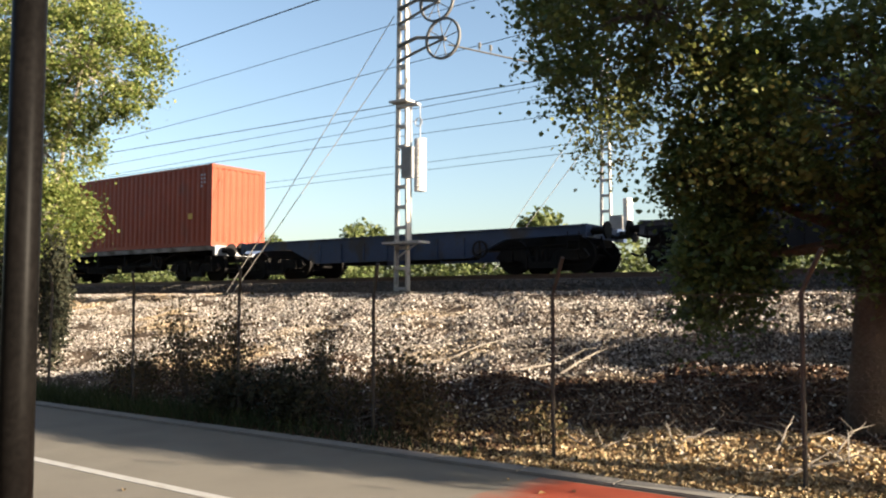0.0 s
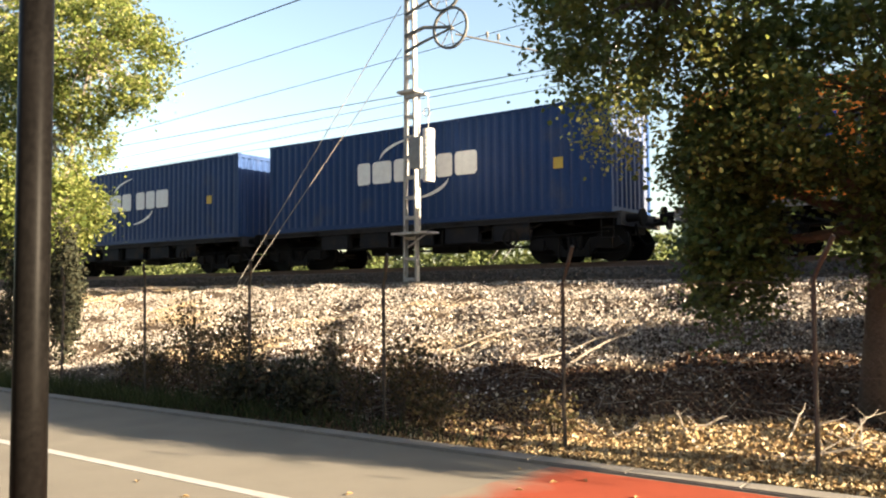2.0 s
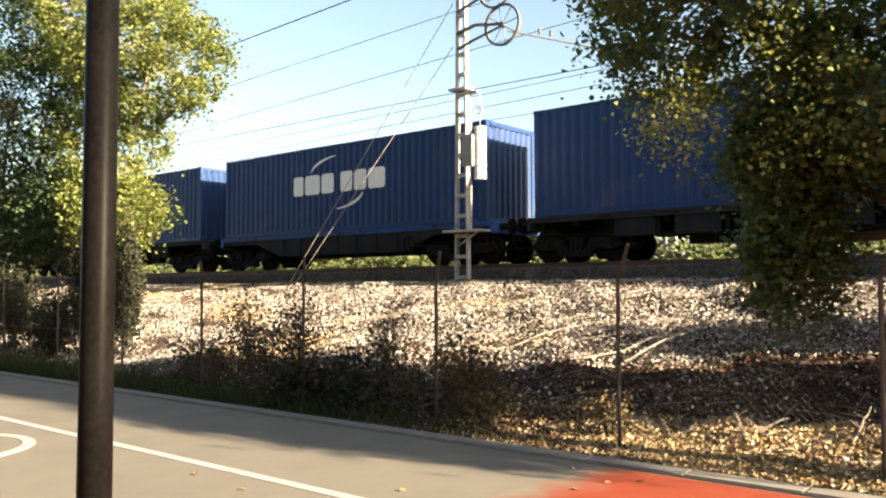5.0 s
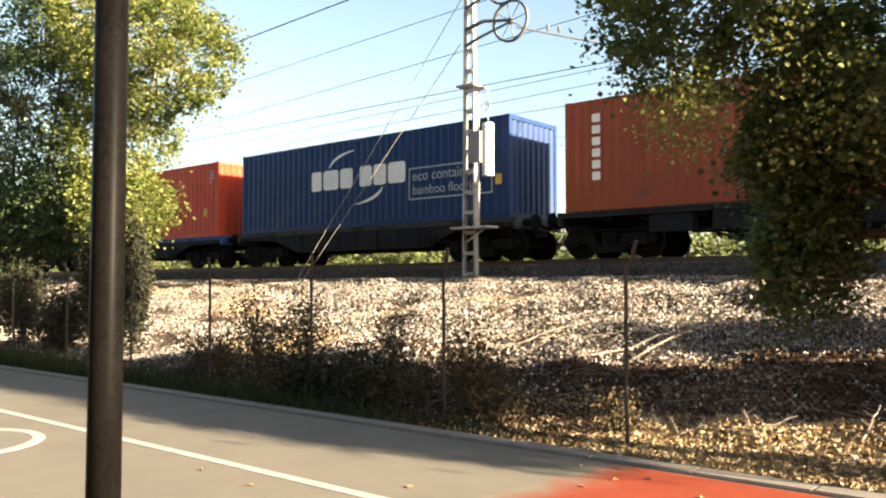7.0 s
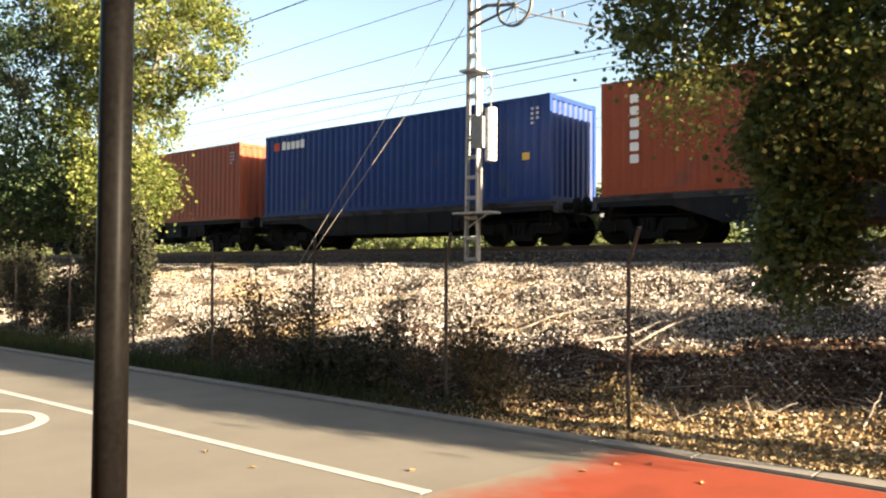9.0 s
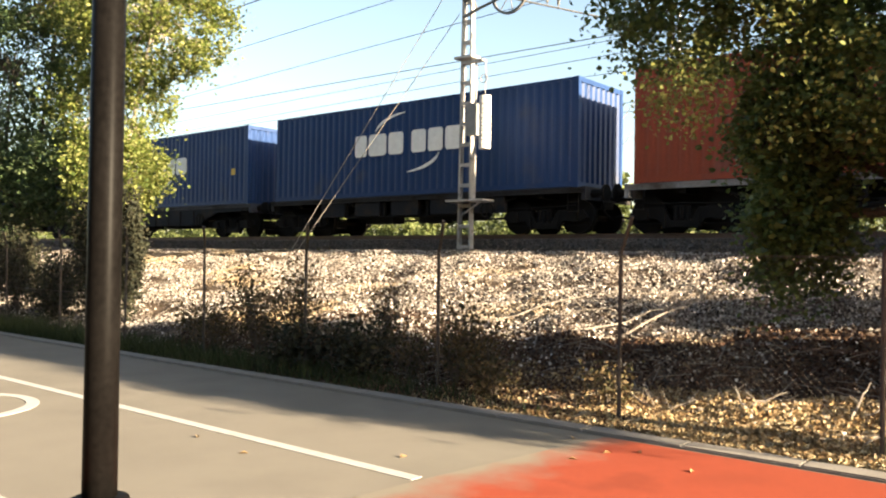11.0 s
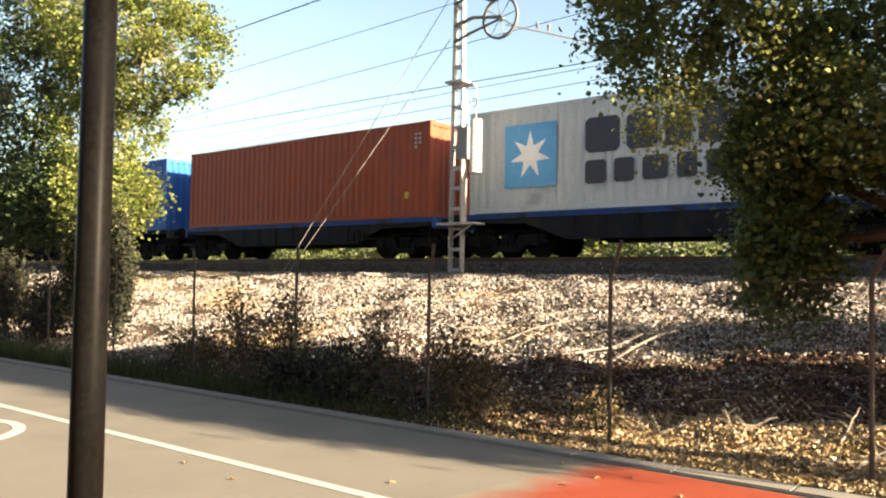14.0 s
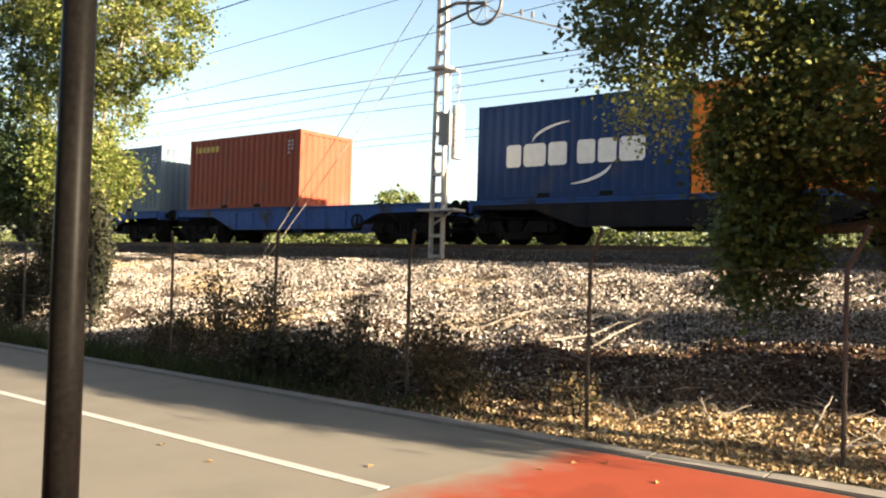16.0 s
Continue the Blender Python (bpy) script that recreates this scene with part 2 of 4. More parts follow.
def box(bm, x0, x1, y0, y1, z0, z1):
    v = [bm.verts.new(p) for p in ((x0, y0, z0), (x1, y0, z0), (x1, y1, z0), (x0, y1, z0), (x0, y0, z1), (x1, y0, z1), (x1, y1, z1), (x0, y1, z1))]
    for f in ((3, 2, 1, 0), (4, 5, 6, 7), (0, 1, 5, 4), (1, 2, 6, 5), (2, 3, 7, 6), (3, 0, 4, 7)):
        bm.faces.new([v[i] for i in f])
    return bm


def tube(bm, points, radii, n=6, caps=True):
    """A tube through points with a radius at each."""
    rings = []
    pts = [Vector(p) for p in points]
    for i, p in enumerate(pts):
        w = (pts[min(i + 1, len(pts) - 1)] - pts[max(i - 1, 0)]).normalized()
        a = w.orthogonal().normalized() if i == 0 else (a - w * a.dot(w)).normalized()
        b = w.cross(a)
        r = radii[i] if isinstance(radii, (list, tuple)) else radii
        rings.append([bm.verts.new(p + (a * math.cos(2 * math.pi * k / n) + b * math.sin(2 * math.pi * k / n)) * r) for k in range(n)])
    for r0, r1 in zip(rings, rings[1:]):
        for k in range(n):
            bm.faces.new((r0[k], r0[(k + 1) % n], r1[(k + 1) % n], r1[k]))
    if caps:
        bm.faces.new(rings[0][::-1])
        bm.faces.new(rings[-1])
    return bm


def prism(bm, outline, y0, y1):
    """An outline of (x, z) pulled from y0 to y1."""
    a = [bm.verts.new((x, y0, z)) for x, z in outline]
    b = [bm.verts.new((x, y1, z)) for x, z in outline]
    bm.faces.new(a)
    bm.faces.new(b[::-1])
    for i in range(len(a)):
        j = (i + 1) % len(a)
        bm.faces.new((a[j], a[i], b[i], b[j]))
    return bm


def ring(bm, c, r, w, t, n=36, axis="y"):
    """A flat hoop round c of outer radius r, width w and thickness t."""
    rows = []
    for k in range(n):
        a = 2 * math.pi * k / n
        row = []
        for rr, d in ((r, -t / 2), (r, t / 2), (r - w, t / 2), (r - w, -t / 2)):
            u, v = rr * math.cos(a), rr * math.sin(a)
            p = (c[0] + u, c[1] + d, c[2] + v) if axis == "y" else (c[0] + u, c[1] + v, c[2] + d)
            row.append(bm.verts.new(p))
        rows.append(row)
    for k in range(n):
        r0, r1 = rows[k], rows[(k + 1) % n]
        for i in range(4):
            bm.faces.new((r0[i], r0[(i + 1) % 4], r1[(i + 1) % 4], r1[i]))
    return bm


def fast_mesh(name, verts, faces, mat, parent=None, m=None):
    """A mesh from arrays: verts (n, 3), faces (k, 3 or 4)."""
    me = bpy.data.meshes.new(name)
    verts, faces = np.asarray(verts, np.float32), np.asarray(faces, np.int32)
    k, w = faces.shape
    me.vertices.add(len(verts))
    me.vertices.foreach_set("co", verts.ravel())
    me.loops.add(k * w)
    me.loops.foreach_set("vertex_index", faces.ravel())
    me.polygons.add(k)
    me.polygons.foreach_set("loop_start", np.arange(0, k * w, w, dtype=np.int32))
    me.update(calc_edges=True)
    me.materials.append(mat)
    ob = new(name, me)
    if parent:
        ob.parent = parent
    if m is not None:
        ob.matrix_basis = m
    return ob


def leaf_arrays(rng, centres, size, flat=0.0, long=1.5, oval=False):
    """Small folded leaves of six corners at the centres, turned at random; flat: how far they lie down."""
    n = len(centres)
    nrm = rng.normal(size=(n, 3))
    nrm[:, 2] += flat * np.sign(nrm[:, 2] + 1e-6) * 3
    nrm /= np.linalg.norm(nrm, axis=1)[:, None]
    t = np.cross(nrm, rng.normal(size=(n, 3)))
    t /= np.linalg.norm(t, axis=1)[:, None] + 1e-9
    b = np.cross(nrm, t)
    sz = size * rng.uniform(0.6, 1.35, n)[:, None]
    a = t * sz * 0.5 * long
    w = b * sz * 0.5
    up = nrm * sz * 0.16
    if oval:
        v = np.stack([centres - a, centres - a * 0.45 + w * 0.85 + up, centres + a * 0.3 + w * 0.8 + up, centres + a, centres + a * 0.3 - w * 0.8 + up, centres - a * 0.45 - w * 0.85 + up], 1).reshape(-1, 3)
        i = np.arange(n)[:, None] * 6
        f = np.concatenate([i + [0, 1, 2, 3], i + [0, 3, 4, 5]], 0)
    else:
        v = np.stack([centres - a, centres - a * 0.15 + w + up, centres + a, centres - a * 0.15 - w + up], 1).reshape(-1, 3)
        i = np.arange(n)[:, None] * 4
        f = np.concatenate([i + [0, 1, 2], i + [0, 2, 3]], 0)
    return v, f


# ---- ground ----
def height(s, q):
    """The land: road level, the bank, the railway's shelf."""
    s, q = np.asarray(s, float), np.asarray(q, float)
    z = np.interp(q, [-4000, 6.9, 7.3, 7.9, 9.0, 12.0, 15.2, 16.3, 17.6, 18.2, 22.0, 23.0, 60, 4000], [-0.06, -0.06, 0.0, 0.06, 0.26, 0.86, 1.52, 1.72, 1.86, 1.98, 1.98, 2.05, 2.3, 2.3])
    mask = np.clip((q - 7.4) / 1.0, 0, 1) * np.clip((17.2 - q) / 1.0, 0, 1)
    rough = 0.05 * np.sin(1.7 * s + 0.6 * q) + 0.04 * np.sin(0.9 * s - 2.1 * q + 1) + 0.03 * np.sin(3.9 * s + 3.1 * q) + 0.018 * np.sin(7.3 * s - 5.7 * q)
    return z + rough * mask


def make_ground():
    ss = np.concatenate([[-3500, -1200, -500, -250, -150, -100, -75], np.linspace(-60, 25, 426), [35, 60, 120, 300, 1000, 3500]])
    qq = np.concatenate([[-3500, -800, -200, -60, -20, -5, 3, 6.9], np.linspace(7.1, 17.9, 90), [18.2, 20, 22, 23, 26, 32, 45, 60, 100, 250, 800, 3500]])
    a, b = np.meshgrid(ss, qq, indexing="ij")
    v = np.stack([a.ravel(), b.ravel(), height(a, b).ravel()], 1)
    n = len(qq)
    i, j = np.meshgrid(np.arange(len(ss) - 1), np.arange(n - 1), indexing="ij")
    k = (i * n + j).ravel()
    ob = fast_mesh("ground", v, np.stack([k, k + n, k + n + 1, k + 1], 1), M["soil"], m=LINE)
    ob.data.polygons.foreach_set("use_smooth", [True] * len(ob.data.polygons))
    tagged(ob, "dry brown soil bank rising to the railway", "ground", kind="structure")


make_ground()


def make_road():
    road = link("road", box(bmesh.new(), -220, 160, -14, 6.9, -0.3, 0.0), M["asphalt"], m=LINE)
    tagged(road, "worn grey-beige asphalt road beside the bank", "road", kind="structure")
    red = bmesh.new()
    prism_pts = [(-3.95, 0.4), (30, 0.4), (30, 6.86), (-3.72, 6.86), (-3.8, 6.3), (-4.0, 4.6), (-4.1, 3.0)]
    a = [red.verts.new((x, y, 0.004)) for x, y in prism_pts]
    red.faces.new(a)
    tagged(link("red_lane", red, M["red_paint"], m=LINE), "faded red painted surface on the asphalt", "road marking", kind="structure")
    line = box(bmesh.new(), -80, -4.05, 4.54, 4.66, -0.002, 0.005)
    tagged(link("lane_line", line, M["white_paint"], m=LINE), "white painted lane line on asphalt", "road marking", kind="structure")
    side = box(bmesh.new(), -80, -4.05, 2.26, 2.38, -0.002, 0.005)
    tagged(link("lane_line", side, M["white_paint"], m=LINE), "white painted lane line on asphalt", "road marking", kind="structure")
    mark = ring(bmesh.new(), (-9.5, 3.28, 0.003), 0.93, 0.13, 0.006, 48, "z")
    for x0, y0, x1, y1 in ((-10.0, 3.0, -9.25, 3.45), (-9.25, 3.45, -9.05, 3.05), (-9.9, 3.4, -9.5, 3.55)):
        d = Vector((x1 - x0, y1 - y0, 0))
        w = Vector((-d.y, d.x, 0)).normalized() * 0.07
        mark.faces.new([mark.verts.new(p) for p in (Vector((x0, y0, 0.006)) - w, Vector((x1, y1, 0.006)) - w, Vector((x1, y1, 0.006)) + w, Vector((x0, y0, 0.006)) + w)])
    tagged(link("ring_marking", mark, M["white_paint"], m=LINE), "white painted ring with a symbol on the asphalt", "road marking", kind="structure")


make_road()


# ---- railway ----
RAIL_Z, TRACK_Q, BASE_Z = 2.35, 19.82, 3.547


def make_track():
    for q in (TRACK_Q, TRACK_Q + 4.3):
        for dq in (-0.75, 0.75):
            y = q + dq
            bm = bmesh.new()
            prof = [(-0.07, -0.16), (0.07, -0.16), (0.07, -0.145), (0.012, -0.12), (0.012, -0.045), (0.036, -0.03), (0.036, 0), (-0.036, 0), (-0.036, -0.03), (-0.012, -0.045), (-0.012, -0.12), (-0.07, -0.145)]
            a = [bm.verts.new((-260, y + u, RAIL_Z + w)) for u, w in prof]
            b = [bm.verts.new((160, y + u, RAIL_Z + w)) for u, w in prof]
            for i in range(len(a)):
                j = (i + 1) % len(a)
                bm.faces.new((a[i], a[j], b[j], b[i]))
            tagged(link("rail", bm, M["rail"], m=LINE), "rust-brown steel rail on sleepers", "rail", "rails of the line", "structure")
        bm = bmesh.new()
        for i in range(170):
            s = -75 + i * 0.6
            box(bm, s - 0.12, s + 0.12, q - 1.25, q + 1.25, RAIL_Z - 0.36, RAIL_Z - 0.162)
        tagged(link("sleepers", bm, M["concrete"], m=LINE), "concrete sleepers bedded in ballast", "sleepers", kind="stuff")
    # ballast bed and its loose stones
    bm = bmesh.new()
    prof = [(17.75, 1.72), (18.35, 2.16), (TRACK_Q + 5.6, 2.16), (TRACK_Q + 6.2, 1.8)]
    a = [bm.verts.new((-300, y, z)) for y, z in prof]
    b = [bm.verts.new((200, y, z)) for y, z in prof]
    for i in range(3):
        bm.faces.new((a[i], b[i], b[i + 1], a[i + 1]))
    tagged(link("track_bed", bm, M["ballast"], m=LINE), "dusty grey-brown ballast bed under the track", "ballast", kind="structure")
    rng = np.random.default_rng(3)
    n = 16000
    s = rng.uniform(-42, 2, n)
    q = np.where(rng.random(n) < 0.75, rng.uniform(17.4, 18.9, n), rng.uniform(18.9, 21.2, n))
    z = np.interp(q, [17.4, 17.8, 18.35, 19], [1.82, 1.86, 2.16, 2.17])
    c = np.stack([s, q, z + 0.01], 1)
    o = np.array([(1, 0, 0), (-1, 0, 0), (0, 1, 0), (0, -1, 0), (0, 0, 1), (0, 0, -1)], float)
    v = (c[:, None] + o[None] * rng.uniform(0.018, 0.05, (n, 6, 1)) + rng.normal(0, 0.006, (n, 6, 3))).reshape(-1, 3)
    tri = np.array([(0, 2, 4), (2, 1, 4), (1, 3, 4), (3, 0, 4), (2, 0, 5), (1, 2, 5), (3, 1, 5), (0, 3, 5)])
    f = (np.arange(n)[:, None, None] * 6 + tri[None]).reshape(-1, 3)
    tagged(fast_mesh("ballast_stones", v, f, M["ballast"], m=LINE), "loose broken ballast stones beside the rails", "ballast", kind="stuff")


make_track()


# ---- containers ----
def corrugated(bm, length, z0, z1, y, depth, pitch=0.28, out=-1):
    """A wall of trapezoid ribs along x, from 0 to length; its outer face is at y."""
    xs = [(0.0, 0.0)]
    n = int(length / pitch)
    p = length / n
    for i in range(n):
        x = i * p
        xs += [(x + 0.06 * p, 0), (x + 0.30 * p, depth), (x + 0.52 * p, depth), (x + 0.76 * p, 0)]
    xs.append((length, 0))
    lo = [bm.verts.new((x, y - out * d, z0)) for x, d in xs]
    hi = [bm.verts.new((x, y - out * d, z1)) for x, d in xs]
    for i in range(len(xs) - 1):
        bm.faces.new((lo[i], lo[i + 1], hi[i + 1], hi[i]))
    return bm


CONTAINER_MESH = {}


def container_meshes(length, high, doors_front):
    key = (length, high, doors_front)
    if key in CONTAINER_MESH:
        return CONTAINER_MESH[key]
    L, W, H = length, 2.438, high
    out = {}
    bm = bmesh.new()
    for x in (0, L - 0.15):
        for y in (0, W - 0.12):
            box(bm, x, x + 0.15, y, y + 0.12, 0.118, H - 0.118)
    for y in (0.004, W - 0.064):
        box(bm, 0.15, L - 0.15, y, y + 0.06, 0.02, 0.16)
        box(bm, 0.15, L - 0.15, y + 0.004, y + 0.06, H - 0.075, H - 0.006)
    for x in (0.004, L - 0.124):
        box(bm, x, x + 0.12, 0.12, W - 0.12, 0.0, 0.15)
        box(bm, x, x + 0.12, 0.12, W - 0.12, H - 0.13, H - 0.006)
    out["frame"] = bm
    bm = bmesh.new()
    box(bm, 0, 0.178, 0, 0.162, 0, 0.118)
    out["corner_casting"] = bm
    bm = bmesh.new()
    corrugated(bm, L - 0.3, 0.16, H - 0.075, 0, 0.026)
    out["side_panel"] = bm
    bm = bmesh.new()
    corrugated(bm, W - 0.24, 0.15, H - 0.13, 0, 0.045, 0.25)
    out["end_panel"] = bm
    bm = bmesh.new()
    hw = (W - 0.25) / 2
    box(bm, 0, hw, 0, 0.05, 0.15, H - 0.13)
    for z in (0.55, 1.1, 1.65, 2.2):
        box(bm, 0.04, hw - 0.04, -0.012, 0.0, z - 0.12, z + 0.12)
    out["door"] = bm
    bm = bmesh.new()
    for x in (0.28, 0.82):
        tube(bm, [(x, -0.05, 0.16), (x, -0.05, H - 0.15)], 0.02, 8)
        for z in (0.3, 1.0, 1.7, H - 0.35):
            box(bm, x - 0.05, x + 0.05, -0.06, -0.012, z - 0.03, z + 0.03)
        box(bm, x - 0.02, x + 0.3, -0.075, -0.055, 1.12, 1.16)
    out["lock_bar"] = bm
    bm = bmesh.new()
    corrugated(bm, L - 0.2, 0.06, W - 0.06, 0, 0.02, 0.42)
    out["roof"] = bm
    bm = box(bmesh.new(), 0.1, L - 0.1, 0.06, W - 0.06, 0.03, 0.15)
    out["floor"] = bm
    res = {}
    for k, b in out.items():
        me = bpy.data.meshes.new(k)
        bmesh.ops.recalc_face_normals(b, faces=b.faces[:])
        b.to_mesh(me)
        b.free()
        me.materials.append(M["paint_navy"])
        res[k] = me
    CONTAINER_MESH[key] = res
    return res


def put(name, me, parent, m, mat):
    o = new(name, me)
    o.parent, o.matrix_basis = parent, m
    o.material_slots[0].link = "OBJECT"
    o.material_slots[0].material = mat
    return o


def make_container(length, high, paint, label, doors=False):
    """A container whose near lower left corner is its origin; x along the train, y away from the road. doors: they face the front."""
    ms = container_meshes(length, high, doors)
    mat = M["paint_" + paint]
    L, W, H = length, 2.438, high
    c = thing("shipping_container", Matrix(), label, "container", "containers on the train")
    put("frame", ms["frame"], c, Matrix(), mat)
    put("side_panel", ms["side_panel"], c, pose(0.15, 0.012, 0), mat)
    put("side_panel", ms["side_panel"], c, pose(L - 0.15, W - 0.012, 0, 0, 0, 180), mat)
    ends = ((L - 0.02, 0.12, 90), (0.02, W - 0.12, -90))
    for i, (x, y, a) in enumerate(ends):
        if (i == 0) == doors:
            for k in range(2):
                d = put("door", ms["door"], c, pose(x, y + k * 1.1 * (1 if a > 0 else -1), 0, 0, 0, a), mat)
                b = put("lock_bar", ms["lock_bar"], d, Matrix(), M["galvanised"])
        else:
            put("end_panel", ms["end_panel"], c, pose(x, y, 0, 0, 0, a), mat)
    put("roof", ms["roof"], c, pose(0.1, 0, H - 0.01, -90, 0, 0) @ Matrix.Scale(-1, 4, (0, 1, 0)), mat)
    put("floor", ms["floor"], c, Matrix(), M["iron"])
    for x in (-0.003, L - 0.175):
        for y in (-0.003, W - 0.159):
            for z in (0, H - 0.118):
                put("corner_casting", ms["corner_casting"], c, pose(x, y, z), mat)
    return c


def mark(name, c, bm, mat, label=""):
    return part(name, bm, mat, c, label)


def blocks(c, mat, x, z, widths, high, gap, y=-0.004, lean=0.0):
    """A row of plain blocks standing for a name that is not lettered."""
    for w, h0, h1 in widths:
        b = 0.12 * min(w, (h1 - h0) * high)
        z0, z1 = z + h0 * high, z + h1 * high
        bm = prism(bmesh.new(), [(x + b, z0), (x + w - b, z0), (x + w, z0 + b), (x + w + lean, z1 - b), (x + w + lean - b, z1), (x + lean + b, z1), (x + lean, z1 - b), (x, z0 + b)], y, y + 0.003)
        mark("logo_block", c, bm, M[mat])
        x += w + gap
    return x


def arc(bm, cx, cz, r, a0, a1, w, y=-0.004):
    """A sickle: thick in the middle and thin at its ends."""
    o, i = [], []
    for k in range(15):
        a = radians(a0 + (a1 - a0) * k / 14)
        t = w * math.sin(math.pi * (0.12 + 0.88 * k / 14)) if a1 > a0 else w * math.sin(math.pi * (0.12 + 0.88 * k / 14))
        o.append((cx + (r + t / 2) * math.cos(a), cz + 0.42 * (r + t / 2) * math.sin(a)))
        i.append((cx + (r - t / 2) * math.cos(a), cz + 0.42 * (r - t / 2) * math.sin(a)))
    for k in range(14):
        prism(bm, [i[k], i[k + 1], o[k + 1], o[k]], y, y + 0.003)


def logo_white(c, x, z, k=1.0):
    """White blocks between two sickles."""
    e = blocks(c, "mark_white", x, z, [(0.42 * k, 0, 1), (0.62 * k, 0, 1), (0.5 * k, 0, 1)], 0.55 * k, 0.07 * k)
    blocks(c, "mark_white", e + 0.2 * k, z, [(0.46 * k, 0, 1), (0.46 * k, 0, 1), (0.62 * k, 0, 1)], 0.55 * k, 0.07 * k)
    for cx, cz, a0, a1, w in ((1.95, 0.5, 100, 170, 0.13), (1.6, 0.06, 280, 350, 0.15)):
        bm = bmesh.new()
        arc(bm, x + cx * k, z + cz * k, 1.25 * k, a0, a1, w * k)
        mark("logo_sickle", c, bm, M["mark_white"])


def logo_dark(c, x, z, k=1.0, wide=1.36):
    """A blue slanted emblem and a row of dark blocks."""
    for dx, dz, w, h in ((0, 0.0, 0.62, 0.5), (0.16, 0.52, 0.6, 0.5), (0.78, 0.0, 0.56, 0.46), (0.92, 0.55, 0.55, 0.5)):
        bm = prism(bmesh.new(), [(x + dx * k, z + dz * k), (x + (dx + w) * k, z + dz * k), (x + (dx + w + 0.1) * k, z + (dz + h) * k), (x + (dx + 0.18) * k, z + (dz + h) * k)], -0.004, -0.001)
        mark("emblem", c, bm, M["mark_blue"], "blue slanted emblem")
    blocks(c, "mark_dark", x + 1.9 * k, z + 0.2 * k, [(w * k * wide * 0.85, a, b) for w, a, b in ((0.1, 0, 1), (0.24, 0.42, 0.58), (0.1, 0, 1), (0.34, 0, 0.7), (0.36, -0.25, 0.7), (0.34, 0, 0.7), (0.36, -0.25, 0.7), (0.2, 0.3, 0.45), (0.1, 0, 1), (0.24, 0, 0.16), (0.1, 0, 1), (0.34, 0, 0.7), (0.34, -0.25, 0.7), (0.36, 0, 1))], 0.8 * k, 0.14 * k * wide)


def warn(c, x, z, w=0.34, h=0.36, mat="mark_yellow"):
    w, h = w * 0.8, h * 0.8
    bm = prism(bmesh.new(), [(x, z), (x + w, z), (x + w, z + h), (x, z + h)], -0.004, -0.001)
    mark("notice", c, bm, M[mat], "small yellow notice" if mat == "mark_yellow" else "")


def code_bars(c, x, z, cols, mat="mark_white"):
    """Unreadable small writing in upright columns of bars."""
    bm = bmesh.new()
    for i, n in enumerate(cols):
        for k in range(n):
            u, w = x + i * 0.17, z - k * 0.13
            prism(bm, [(u, w), (u + 0.09, w), (u + 0.09, w + 0.07), (u, w + 0.07)], -0.004, -0.001)
    tagged(mark("code", c, bm, M[mat]), kind="stuff")


def column(c, x, z, n, w=0.3, step=0.3, mat="mark_white"):
    for k in range(n):
        blocks(c, mat, x, z - k * step, [(w, 0, 0.72)], step, 0)


def words(c, text, x, z, size, mat="mark_white"):
    cu = bpy.data.curves.new("words", "FONT")
    cu.body, cu.size, cu.extrude = text, size, 0.001
    tmp = bpy.data.objects.new("words", cu)
    me = bpy.data.meshes.new_from_object(tmp)
    bpy.data.objects.remove(tmp)
    me.materials.clear()
    me.materials.append(M[mat])
    o = tagged(new("writing", me), kind="stuff")
    o.parent, o.matrix_basis = c, pose(x, -0.004, z, 90, 0, 0)
    return o


# front end along the train in its own metres, kind, paint, wagon style
L40, L20 = 12.192, 6.058
LOADS = []


def load(front, length, high, paint, label, doors=False):
    c = make_container(length, high, paint, label, doors)
    LOADS.append((c, front - length))
    if length < 7:
        for x in (1.95, 3.75):
            part("fork_pocket", box(bmesh.new(), x, x + 0.36, 0.0, 0.2, 0.03, 0.145), M["iron"], c)
    if paint not in ("orange", "navy"):
        code_bars(c, length - 0.62, high - 0.4, (4, 3), "mark_faint")
    return c


c = load(307.0, L40, 2.896, "navy", "navy blue corrugated freight container on a flat wagon")
c = load(276.94, L40, 2.896, "rust_red", "rust-red corrugated freight container on a grey flat wagon")
warn(c, 10.9, 1.0, 0.3, 0.25)
c = load(262.82, L40, 2.591, "orange", "bright orange freight container with blue emblem and dark logo")
logo_dark(c, 1.7, 0.75, 1.0)
c = load(248.82, L40, 2.896, "navy", "navy blue freight container with white logo shapes")
logo_white(c, 3.9, 1.3, 1.2)
warn(c, 10.6, 1.2)
c = load(235.04, L40, 2.896, "navy", "navy blue freight container with white logo shapes")
logo_white(c, 3.9, 1.3, 1.2)
warn(c, 10.5, 1.25)
c = load(221.03, L40, 2.896, "sky_blue", "bright blue freight container with a white upright name panel")
bm = prism(bmesh.new(), [(0.9, 0.45), (1.22, 0.45), (1.22, 2.65), (0.9, 2.65)], -0.004, -0.001)
mark("name_panel", c, bm, M["mark_white"], "white upright panel")
for k in range(6):
    mark("logo_block", c, prism(bmesh.new(), [(0.97, 0.55 + k * 0.35), (1.15, 0.55 + k * 0.35), (1.15, 0.75 + k * 0.35), (0.97, 0.75 + k * 0.35)], -0.0075, -0.0045), M["mark_dark"])
warn(c, 11.3, 0.9)


def eco(c):
    bm = bmesh.new()
